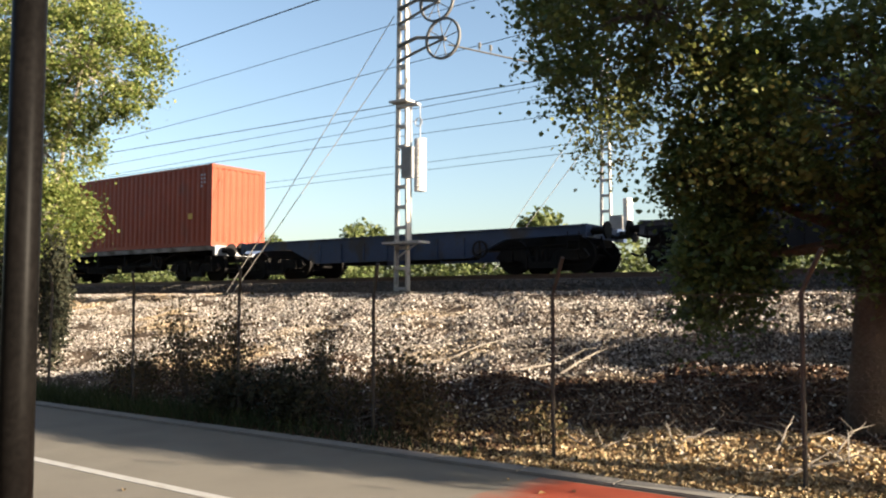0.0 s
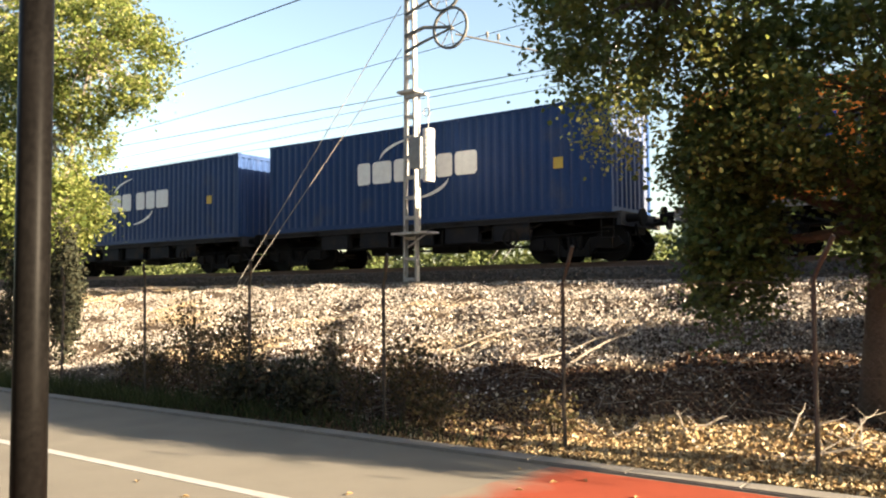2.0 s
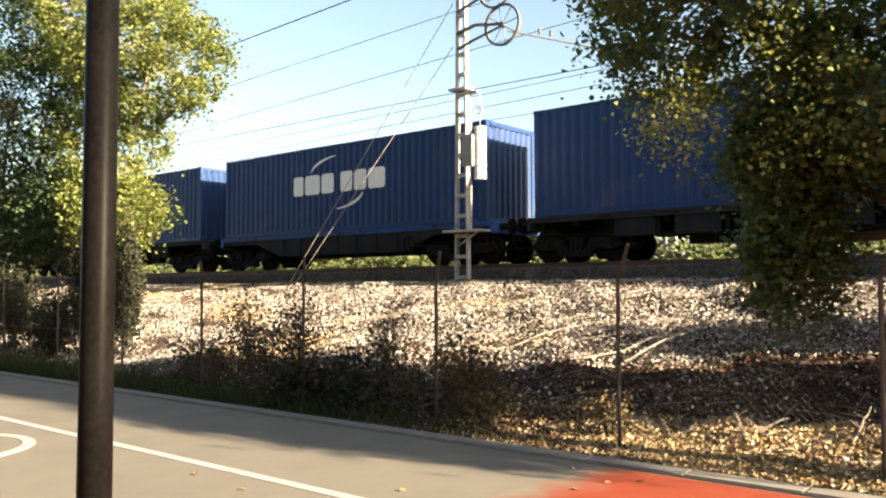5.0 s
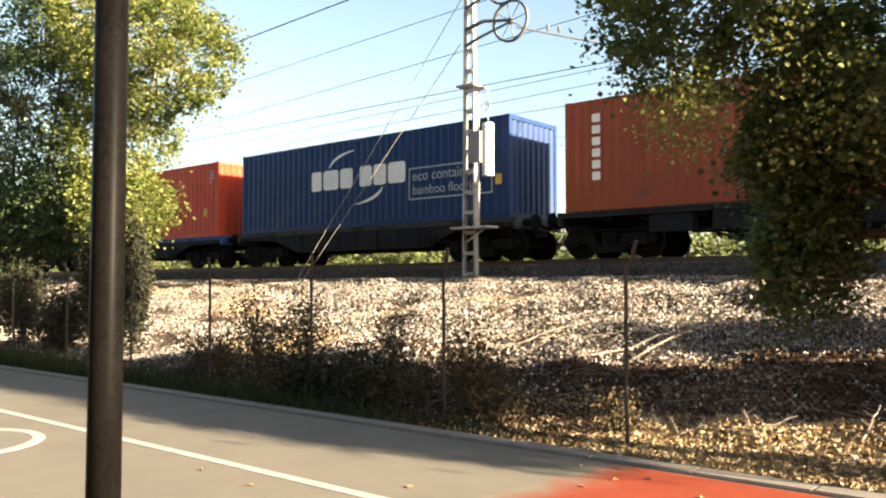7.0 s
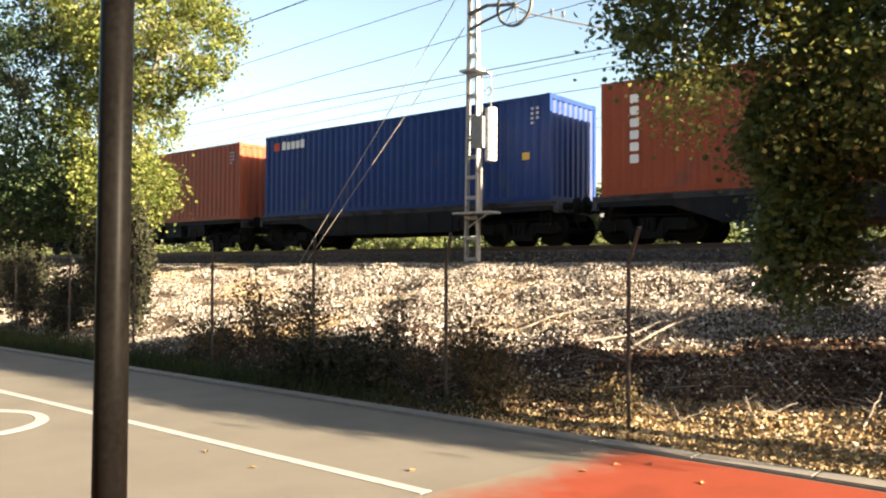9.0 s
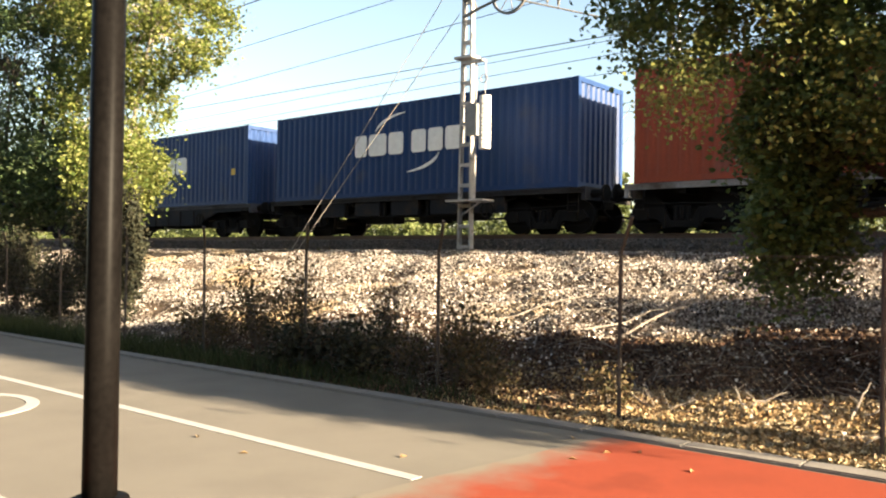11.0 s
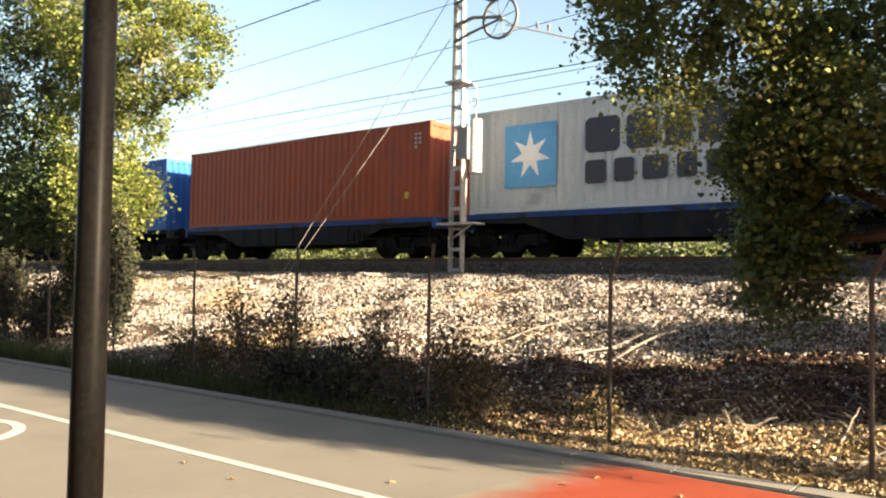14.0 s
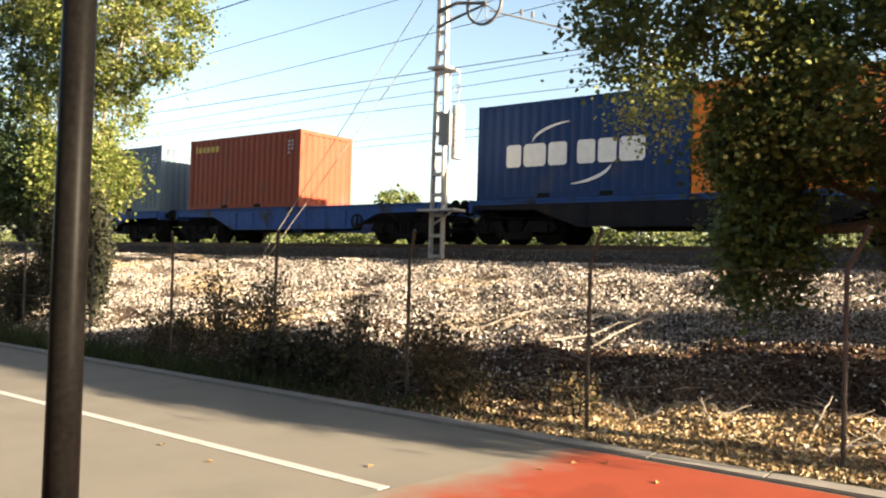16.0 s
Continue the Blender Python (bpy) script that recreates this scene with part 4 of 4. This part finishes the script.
            first = part("post", bm, M["fence_steel"], fence, m=pose(s, 0, 0, lean, lean * 0.5, 0))
        else:
            again("post", first, fence, pose(s, 0, 0, lean, lean * 0.5, 0))
    # woven wire, one panel between two posts
    bm = bmesh.new()
    step, high, wide = 0.075, 1.66, 2.39
    r = 0.0008
    k = -int(high / step) - 1
    while k * step < wide:
        for flip in (0, 1):
            x0, z0, x1, z1 = k * step, 0.05, k * step + high, 0.05 + high
            if x0 < 0:
                z0 -= x0
                x0 = 0
            if x1 > wide:
                z1 -= x1 - wide
                x1 = wide
            if x1 - x0 > 0.05:
                if flip:
                    x0, x1 = wide - x0, wide - x1
                tube(bm, [(x0, 0.002 * flip, z0), (x1, 0.002 * flip, z1)], r, 3, False)
        k += 1
    panel = part("wire_panel", bm, M["wire_steel"], fence, m=pose(posts[1], 0, 0))
    tagged(panel, kind="stuff")
    for s in posts[2:]:
        tagged(again("wire_panel", panel, fence, pose(s, 0, 0)), kind="stuff")
    bm = bmesh.new()
    for z in (0.06, 0.9, 1.7):
        tube(bm, [(posts[-1], 0, z), (posts[0], 0, z)], 0.004, 4)
    part("line_wire", bm, M["wire_steel"], fence)


make_fence()


# ---- plants ----
def spread(rng, n, centre, radii, hollow=0.35):
    """Points in a blob, fewer in its middle."""
    d = rng.normal(size=(n, 3))
    d /= np.linalg.norm(d, axis=1)[:, None]
    r = (hollow + (1 - hollow) * rng.random(n)) ** (1 / 2.2)
    return np.asarray(centre) + d * r[:, None] * np.asarray(radii)


def make_tree(name, base, forks, lobes, leaf, label, seed, leaf_size, trunk_r, bark="bark", yellow=(), puff=0.19):
    """A trunk with limbs to each lobe; a lobe is (centre, radii, twigs, leaves on a twig). yellow: clumps coloured as
    sunlit leaves.
    """
    rng = np.random.default_rng(seed)
    tree = thing(name, at(*base), label, "tree")
    b0 = np.array(base)
    bm = bmesh.new()
    fork = np.array(forks) - b0
    tube(bm, [(0, 0, -0.3), (0.03, 0.02, fork[2] * 0.3), (fork[0] * 0.6, fork[1] * 0.6, fork[2] * 0.7), tuple(fork)], [trunk_r * 1.3, trunk_r, trunk_r * 0.85, trunk_r * 0.7], 12)
    part("trunk", bm, M[bark], tree, smooth=True)
    pts = []
    for centre, radii, twigs, per in lobes:
        c = np.array(centre) - b0
        bm = bmesh.new()
        mid = (fork + c) / 2 + rng.normal(0, 0.15, 3)
        tube(bm, [tuple(fork), tuple(mid), tuple(c)], [trunk_r * 0.45, trunk_r * 0.3, trunk_r * 0.16], 7)
        tips = spread(rng, twigs, c, radii)
        for t in tips[: min(twigs, 60)]:
            k = c + (t - c) * 0.5 + rng.normal(0, 0.1, 3)
            tube(bm, [tuple(c + rng.normal(0, 0.08, 3)), tuple(k), tuple(t)], [trunk_r * 0.09, trunk_r * 0.06, 0.006], 4, False)
        part("limb", bm, M[bark], tree)
        off = rng.normal(size=(twigs, per, 3)) * np.array([puff, puff, puff * 0.8]) * rng.uniform(0.45, 1.45, (twigs, 1, 1))
        off[:, :, 2] -= np.abs(off[:, :, 0]) * 0.3
        pts.append((tips[:, None] + off).reshape(-1, 3))
    v, f = leaf_arrays(rng, np.concatenate(pts), leaf_size, 0.15, 1.15, True)
    fast_mesh("crown", v, f, M[leaf], tree)
    # Paler yellow-green clumps: sun flecks in the crown, put into the leaf colour.
    for centre, radii, twigs, per in yellow:
        tips = spread(rng, twigs, np.array(centre) - b0, radii, 0.1)
        v, f = leaf_arrays(rng, (tips[:, None] + rng.normal(0, 0.12, (twigs, per, 3))).reshape(-1, 3), leaf_size * 0.6, 0.1, 1.3, True)
        fast_mesh("yellow_foliage", v, f, M["leaf_sun_fleck"], tree)["label"] = "yellow-green leaves with sunlight put into their colour"
    return tree


make_tree("tree", (-1.35, 9.6, 0.4), (-1.2, 9.5, 2.3), [
    ((-0.6, 8.9, 6.9), (3.7, 2.3, 2.4), 290, 66), ((-3.45, 9.2, 5.05), (1.65, 1.6, 1.35), 240, 74),
    ((-1.0, 9.6, 3.6), (2.2, 1.6, 1.2), 380, 70), ((-2.75, 9.4, 2.15), (0.5, 0.6, 0.95), 110, 70), ((-0.5, 9.7, 2.35), (1.2, 0.9, 0.75), 190, 66), ((1.0, 10.0, 3.0), (1.5, 1.1, 1.1), 130, 66),
    ((-2.9, 9.3, 3.15), (0.5, 0.6, 0.6), 60, 70), ((2.3, 8.0, 3.5), (1.5, 0.75, 0.35), 60, 66), ((4.4, 8.15, 3.6), (1.6, 0.75, 0.35), 65, 66), ((6.3, 8.3, 3.6), (1.3, 0.55, 0.35), 40, 66)],
    "leaf_deep", "dark leafy broad tree with low hanging foliage on the bank", 11, 0.06, 0.2, yellow=[((-3.25, 7.45, 3.28), (0.45, 0.28, 0.36), 34, 26), ((-2.1, 7.45, 3.3), (0.6, 0.25, 0.95), 18, 18)], puff=0.145)
make_tree("tree", (13.3, 9.7, 0.3), (13.4, 9.8, 4.2), [
    ((13.5, 10.0, 7.0), (1.8, 0.95, 0.75), 120, 60), ((13.4, 10.6, 8.0), (1.9, 0.95, 0.8), 120, 60), ((13.2, 10.95, 9.2), (1.7, 1.05, 0.7), 110, 60), ((13.2, 11.2, 10.1), (1.5, 1.3, 0.8), 100, 60)],
    "leaf_deep", "tall dark leafy tree shading the edge of the road", 14, 0.085, 0.2)
make_tree("tree", (-20.5, 10.8, 0.4), (-20.3, 10.7, 2.4), [
    ((-17.7, 10.5, 7.2), (1.9, 1.8, 1.45), 150, 100), ((-18.8, 10.3, 3.55), (1.1, 1.1, 0.95), 105, 100), ((-19.7, 10.6, 5.4), (1.45, 1.5, 1.3), 80, 100),
    ((-20.3, 10.8, 9.0), (2.5, 2.1, 2.2), 150, 90)],
    "leaf_sunny", "sunlit yellow-green poplar tree with pale trunk", 12, 0.072, 0.17, "pale_bark")
make_tree("tree", (-23.2, 10.2, 0.4), (-23.6, 10.2, 2.4), [
    ((-24.2, 10.0, 6.6), (2.7, 2.0, 3.0), 230, 66), ((-22.2, 10.4, 8.6), (1.9, 1.7, 2.2), 95, 66), ((-21.3, 10.4, 3.6), (1.8, 1.4, 1.35), 150, 60), ((-23.8, 9.8, 3.3), (2.3, 1.4, 1.2), 190, 60), ((-29.0, 10.5, 5.5), (3.5, 2.2, 4.0), 300, 56)],
    "leaf_cool", "dense blue-green tree standing behind the fence", 13, 0.083, 0.16)


def make_bush(s, q, w, h, n, mat, label, seed, size=0.05, stems=14):
    """A shrub of thin stems and small leaves."""
    rng = np.random.default_rng(seed)
    z0 = float(height(s, q))
    bush = thing("shrub", at(s, q, z0), label, "shrub")
    bm = bmesh.new()
    tips = []
    for k in range(stems):
        a, r = rng.uniform(0, 2 * math.pi), rng.uniform(0.3, 1.0)
        t = np.array([math.cos(a) * r * w, math.sin(a) * r * w * 0.5, h * rng.uniform(0.5, 1.0)])
        m = t * [0.45, 0.45, 0.55] + rng.normal(0, 0.04, 3)
        part("stem", tube(bmesh.new(), [(0, 0, -0.05), tuple(m), tuple(t)], [0.012, 0.009, 0.004], 4, False), M["bark"], bush)
        tips += [m, t, (m + t) / 2]
    tips = np.array(tips)
    c = tips[rng.integers(0, len(tips), n)] + rng.normal(0, 1, (n, 3)) * [0.13 * w + 0.05, 0.08 + 0.12 * w, 0.13 * h + 0.03]
    c[:, 2] = np.maximum(c[:, 2], 0.02)
    v, f = leaf_arrays(rng, c, size, 0.0, 1.6)
    fast_mesh("foliage", v, f, M[mat], bush)


# The near-black shrubs carry their shade in the leaf colour.
BUSHES = [(-10.6, 8.2, 0.7, 1.35, 950, "leaf_shrub"), (-9.6, 8.15, 0.5, 1.2, 720, "leaf_shrub"), (-8.5, 8.1, 0.4, 0.6, 300, "leaf_shrub"), (-7.9, 8.3, 0.4, 1.25, 340, "leaf_shrub"), (-6.35, 7.9, 0.35, 0.95, 472, "leaf_shrub"), (-6.0, 8.1, 0.4, 0.8, 366, "leaf_shrub"), (-7.2, 8.0, 0.5, 0.6, 366, "leaf_shrub"), (-12.2, 8.2, 0.6, 0.7, 472, "leaf_shrub"), (-4.3, 8.0, 0.25, 0.5, 183, "leaf_shrub"), (-11.4, 8.0, 0.5, 0.8, 420, "leaf_shrub"), (-7.7, 7.6, 0.55, 0.7, 900, "leaf_shaded"), (-9.0, 7.6, 0.6, 0.6, 700, "leaf_shaded"), (-5.6, 7.7, 0.5, 0.4, 420, "leaf_shrub"),
          (-16.0, 9.0, 0.26, 2.3, 7500, "leaf_shaded"), (-16.9, 8.6, 0.5, 2.3, 6000, "leaf_shaded"), (-18.3, 8.6, 0.8, 1.4, 4000, "leaf_shaded"), (-20.2, 8.6, 0.9, 1.6, 4500, "leaf_shaded"), (-22.6, 8.6, 0.9, 1.8, 4500, "leaf_shaded"), (-25.0, 8.6, 1.2, 1.9, 5000, "leaf_shaded"),
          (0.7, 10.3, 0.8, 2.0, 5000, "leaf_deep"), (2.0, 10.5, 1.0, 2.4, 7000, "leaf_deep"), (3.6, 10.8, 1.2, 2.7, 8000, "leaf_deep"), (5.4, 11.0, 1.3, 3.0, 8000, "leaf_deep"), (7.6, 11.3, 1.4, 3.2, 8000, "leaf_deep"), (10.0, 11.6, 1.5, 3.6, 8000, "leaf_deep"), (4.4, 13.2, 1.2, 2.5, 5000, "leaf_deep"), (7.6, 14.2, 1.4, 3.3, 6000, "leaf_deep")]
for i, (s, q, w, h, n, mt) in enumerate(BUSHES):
    make_bush(s, q, w, h, int(n * 1.7) if mt == "leaf_shrub" else n, mt, "dry brown-green shrub growing through the fence" if mt == "leaf_shrub" else "dense shrub of dark leaves behind the fence", 40 + i, {"leaf_shrub": 0.036, "leaf_shaded": 0.055}.get(mt, 0.10))


def make_grass():
    """Blades in the verge between kerb and fence, thicker further along."""
    rng = np.random.default_rng(8)
    n = 20000
    s = -3.0 - 27 * rng.random(n) ** 0.8
    keep = rng.random(n) < np.interp(-s, [3, 5, 7.5, 9, 14, 30], [0.02, 0.06, 0.45, 0.6, 0.9, 1.0])
    s = s[keep]
    n = len(s)
    q = 7.14 + np.abs(rng.normal(0, 0.35, n))
    h = rng.uniform(0.08, 0.34, n) * np.interp(-s, [3, 8, 12, 30], [0.5, 1.0, 1.0, 1.5])
    z = height(s, q) - 0.02
    a = rng.uniform(0, 2 * np.pi, n)
    w = 0.011
    d = np.stack([np.cos(a), np.sin(a), np.zeros(n)], 1)
    lean = rng.normal(0, 0.35, (n, 2)) * h[:, None]
    base = np.stack([s, q, z], 1)
    tip = base + np.stack([lean[:, 0], lean[:, 1], h], 1)
    v = np.stack([base - d * w, base + d * w, tip], 1).reshape(-1, 3)
    f = np.arange(n * 3).reshape(-1, 3)
    tagged(fast_mesh("verge_grass", v, f, M["leaf_grass"], m=LINE), "uneven green and dry grass along the kerb", "grass", kind="stuff")


make_grass()


def make_litter():
    rng = np.random.default_rng(21)
    n = 620000
    s, q = rng.uniform(-34, 3, n), 7.7 + 9.6 * rng.random(n)
    clump = np.sin(2.3 * s + 1.1 * q) + np.sin(1.3 * s - 2.7 * q + 2) + np.sin(4.1 * q + 0.7 * s)
    # Below the shadow's edge pale leaves thin out, painting the shade as darker ground.
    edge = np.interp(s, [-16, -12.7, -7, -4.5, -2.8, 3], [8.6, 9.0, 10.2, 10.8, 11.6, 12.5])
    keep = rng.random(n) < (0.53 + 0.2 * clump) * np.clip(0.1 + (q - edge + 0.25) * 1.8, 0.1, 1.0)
    s, q = s[keep], q[keep]
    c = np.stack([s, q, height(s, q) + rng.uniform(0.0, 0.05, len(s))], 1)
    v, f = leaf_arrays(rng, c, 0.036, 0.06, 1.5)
    tagged(fast_mesh("leaf_litter", v, f, M["litter"], m=LINE), "pale dry leaf litter on the bank, thinned where shade falls", "leaf litter", kind="stuff")
    # Rust-brown leaves; under the tree their dark colour stands in for shade.
    n = 90000
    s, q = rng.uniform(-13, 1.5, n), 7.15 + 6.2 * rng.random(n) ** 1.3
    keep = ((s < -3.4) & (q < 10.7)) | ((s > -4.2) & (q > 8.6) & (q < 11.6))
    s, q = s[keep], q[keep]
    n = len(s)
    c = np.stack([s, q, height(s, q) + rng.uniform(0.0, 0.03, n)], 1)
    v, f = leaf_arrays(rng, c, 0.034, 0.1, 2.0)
    tagged(fast_mesh("rusty_leaf_litter", v, f, M["rust_shade_litter"], m=LINE), "rust-brown leaves on the verge, with the bank's shade in their dark tone", "leaf litter", kind="stuff")
    n = 70000
    s, q = rng.uniform(-6.5, 1.5, n), 7.2 + 1.7 * rng.random(n) ** 1.3
    keep = rng.random(n) < np.interp(s, [-6.5, -4.6, -3.6], [0.02, 0.25, 1.0])
    s, q = s[keep], q[keep]
    n = len(s)
    c = np.stack([s, q, height(s, q) + rng.uniform(0.0, 0.04, n)], 1)
    v, f = leaf_arrays(rng, c, 0.030, 0.1, 2.1)
    tagged(fast_mesh("golden_leaf_litter", v, f, M["gold_litter"], m=LINE), "golden dry leaves at the foot of the fence", "leaf litter", kind="stuff")
    # loose straws and sticks
    bm = bmesh.new()
    r = random.Random(9)
    for k in range(1500):
        s, q = r.uniform(-22, 1), r.uniform(7.8, 16)
        a, l = r.uniform(0, 6.3), r.uniform(0.15, 0.55)
        z = float(height(s, q)) + 0.03
        s2, q2 = s + l * math.cos(a), q + l * math.sin(a)
        tube(bm, [(s, q, z), (s2, q2, float(height(s2, q2)) + r.uniform(0.03, 0.13))], 0.005, 3, False)
    tagged(link("dry_sticks", bm, M["twig"], m=LINE), "thin pale dry sticks strewn over the bank", "sticks", kind="stuff")


make_litter()


def fallen(s, q, length, turn, rise, seed, r=0.028, twigs=3):
    """A fallen branch with a few twigs, lying on the bank."""
    rg = random.Random(seed)
    z = float(height(s, q))
    pts, a = [], radians(turn)
    for k in range(6):
        u = length * k / 5
        ss, qq = s + u * math.cos(a), q + u * math.sin(a)
        pts.append((ss, qq, float(height(ss, qq)) + 0.03 + rise * k / 5 + rg.uniform(-0.02, 0.03)))
    bm = tube(bmesh.new(), pts, [r, r, r * 0.85, r * 0.7, r * 0.55, r * 0.35], 6)
    for k in range(twigs):
        p = Vector(pts[rg.randint(1, 4)])
        tube(bm, [p, p + Vector((rg.uniform(-0.4, 0.4), rg.uniform(-0.3, 0.3), rg.uniform(0.1, 0.35))) * min(1, length / 1.2)], [r * 0.5, r * 0.2], 5)
    tagged(link("fallen_branch", bm, M["twig"], m=LINE), "bare pale fallen branch lying on the bank", "branch", "fallen branches")


for i, (s, q, l, t, rise, r) in enumerate([(-7.9, 10.6, 2.4, 55, 0.1, 0.035), (-6.2, 10.4, 2.2, 58, 0.12, 0.03), (-5.6, 10.8, 1.9, 60, 0.35, 0.035), (-7.0, 10.9, 1.6, 40, 0.1, 0.025), (-4.3, 8.5, 1.1, -25, 0.05, 0.02), (-2.95, 8.3, 0.34, 125, 0.16, 0.024), (-2.9, 8.3, 0.36, 30, 0.15, 0.024), (-1.95, 8.25, 0.34, 75, 0.24, 0.022), (-1.85, 8.3, 0.4, 20, 0.2, 0.022), (-1.7, 8.0, 0.6, 15, 0.08, 0.03), (-1.45, 8.35, 0.4, 60, 0.26, 0.02), (-1.3, 8.1, 0.4, 100, 0.2, 0.02), (-1.75, 7.75, 0.4, 40, 0.12, 0.02), (-6.9, 12.4, 1.5, 30, 0.1, 0.025), (-9.2, 11.5, 1.6, 50, 0.1, 0.025)]):
    fallen(s, q, l, t, rise, 70 + i, r * 0.5)


def make_far():
    """Shrubs beyond the railway and trees on the skyline."""
    rng = np.random.default_rng(31)
    n = 26000
    s = rng.uniform(-70, 12, n)
    top = 1.05 + 0.35 * np.sin(0.9 * s) + 0.3 * np.sin(2.3 * s + 1) + 0.2 * np.sin(4.7 * s)
    q = 26.5 + rng.uniform(0, 1.6, n)
    z = 2.0 + np.maximum(top, 0.25) * rng.random(n)
    v, f = leaf_arrays(rng, np.stack([s, q, z], 1), 0.13, 0.1, 1.5)
    tagged(fast_mesh("far_hedge", v, f, M["leaf_hedge"], m=LINE), "low pale green shrubs beyond the tracks", "shrubs", kind="stuff")
    n = 30000
    s = rng.uniform(-150, 60, n)
    top = 4.6 + 0.6 * np.sin(0.23 * s) + 0.5 * np.sin(0.61 * s + 1) + 0.3 * np.sin(1.7 * s)
    v, f = leaf_arrays(rng, np.stack([s, 68 + rng.uniform(0, 3, n), 2.2 + top * rng.random(n)], 1), 0.42, 0.1, 1.3)
    tagged(fast_mesh("far_tree_line", v, f, M["leaf_hedge"], m=LINE), "hazy green tree line on the far side of the railway", "trees", kind="stuff")
    for i, (s, q, w, h) in enumerate([(-66, 60, 4.2, 6.5), (-52, 60, 3.6, 7.2), (-58, 66, 2.5, 6.0), (-74, 70, 4, 6.5), (-24, 44, 2.0, 5.0), (-12, 48, 3.0, 7.4), (-82, 64, 4, 6), (-46, 70, 3, 6)]):
        t = thing("distant_tree", at(s, q, 2.2), "round green tree on the skyline beyond the railway", "tree", "skyline trees")
        part("trunk", tube(bmesh.new(), [(0, 0, -0.2), (0.1, 0, h * 0.5)], [0.2, 0.12], 7), M["bark"], t)
        c = spread(rng, 90, (0, 0, h * 0.62), (w * 0.62, w * 0.62, h * 0.34))
        pts = (c[:, None] + rng.normal(0, 0.3, (90, 26, 3))).reshape(-1, 3)
        v, f = leaf_arrays(rng, pts, 0.3, 0.1, 1.3)
        fast_mesh("crown", v, f, M["leaf_hedge"], t)


make_far()


def make_sky_screen():
    """An unseen leaf screen across the road, behind the camera, added to cut the sky's fill."""
    rng = np.random.default_rng(77)
    n = 42000
    s = rng.uniform(-70, 45, n)
    top = 12.5 + 1.2 * np.sin(0.7 * s) + 0.8 * np.sin(1.9 * s + 2)
    q = -16.5 + rng.normal(0, 1.1, n)
    z = top * rng.random(n) ** 0.9
    v, f = leaf_arrays(rng, np.stack([s, q, z], 1), 0.5, 0.0, 1.3)
    tagged(fast_mesh("street_tree_row", v, f, M["leaf_grass"], m=LINE), "unseen dark leaf screen added behind the camera to cut sky light", "trees", kind="stuff")


make_sky_screen()


# ---- lamp post beside the camera, leaves on the road, kerb ----
def make_post():
    post = thing("lamp_post", at(-2.65, 1.40, 0), "black painted steel lamp post at the roadside", "lamp post")
    part("shaft", tube(bmesh.new(), [(0, 0, 0.7), (0, 0, 1.3), (0, 0, 4.6)], [0.057, 0.055, 0.052], 32), M["black_pole"], post, smooth=True)
    part("base_sleeve", tube(bmesh.new(), [(0, 0, 0.0), (0, 0, 0.79)], [0.09, 0.08], 32), M["black_pole"], post, smooth=True)
    part("collar", tube(bmesh.new(), [(0, 0, 0.745), (0, 0, 0.76), (0, 0, 0.79), (0, 0, 0.815), (0, 0, 0.825)], [0.088, 0.098, 0.101, 0.094, 0.068], 32), M["black_pole"], post, smooth=True)
    part("base_plate", box(bmesh.new(), -0.17, 0.17, -0.17, 0.17, 0.0, 0.03), M["black_pole"], post)


make_post()


def make_road_leaves():
    r = random.Random(4)
    spots = [(-4.56, 5.01), (-5.6, 4.2), (-6.4, 4.3), (-3.4, 6.3), (-3.5, 5.9), (-3.2, 6.5), (-4.0, 3.9), (-3.9, 6.6), (-2.6, 6.2)]
    first = None
    for s, q in spots:
        m = at(s, q, 0.012, r.uniform(0, 360))
        if not first:
            bm = bmesh.new()
            v = [bm.verts.new(p) for p in ((-0.04, 0, -0.008), (0, 0.022, 0.012), (0.045, 0, -0.006), (0, -0.022, 0.016), (0, 0, -0.005))]
            for a, b in ((0, 1), (1, 2), (2, 3), (3, 0)):
                bm.faces.new((v[a], v[b], v[4]))
            first = tagged(link("fallen_leaf", bm, M["gold_litter"], m=m), "curled dry leaf lying on the road", "leaf", "leaves on the road")
        else:
            copy_thing(first, m)


make_road_leaves()


def make_kerb():
    kerb = thing("kerb", at(0, 7.0, 0), "pale concrete kerb along the road's edge", "kerb", kind="structure")
    bm = box(bmesh.new(), 0.0015, 0.9985, -0.1, 0.15, -0.3, 0.03)
    bmesh.ops.bevel(bm, geom=[e for e in bm.edges if e.verts[0].co.z > 0 and e.verts[1].co.z > 0], offset=0.012, segments=2, affect="EDGES")
    first = part("kerb_stone", bm, M["concrete"], kerb, m=pose(-45, 0, 0))
    for s in range(-44, 16):
        again("kerb_stone", first, kerb, pose(s, 0, 0))


make_kerb()


# ---- the train's run ----
def motions():
    turns = {}
    for w, mid in WAGONS:
        for b in w.children:
            for ws in b.children:
                x = round(ws.matrix_basis.translation.x, 2)
                if x not in turns:
                    walk(ws, [(i / 30, pose(x, 0, 0.46, 0, (i * 87.0) % 360, 0)) for i in range(481)])
                    turns[x] = ws.animation_data
                else:
                    ws.rotation_mode = "QUATERNION"
                    data = ws.animation_data_create()
                    data.action, data.action_slot = turns[x].action, turns[x].action_slot
    for c, left in LOADS:
        walk(c, [(t, at(s + left, 18.58, BASE_Z)) for t, s in TRAIN])
    for w, mid in WAGONS:
        walk(w, [(t, at(s + mid, TRACK_Q, RAIL_Z)) for t, s in TRAIN])


motions()
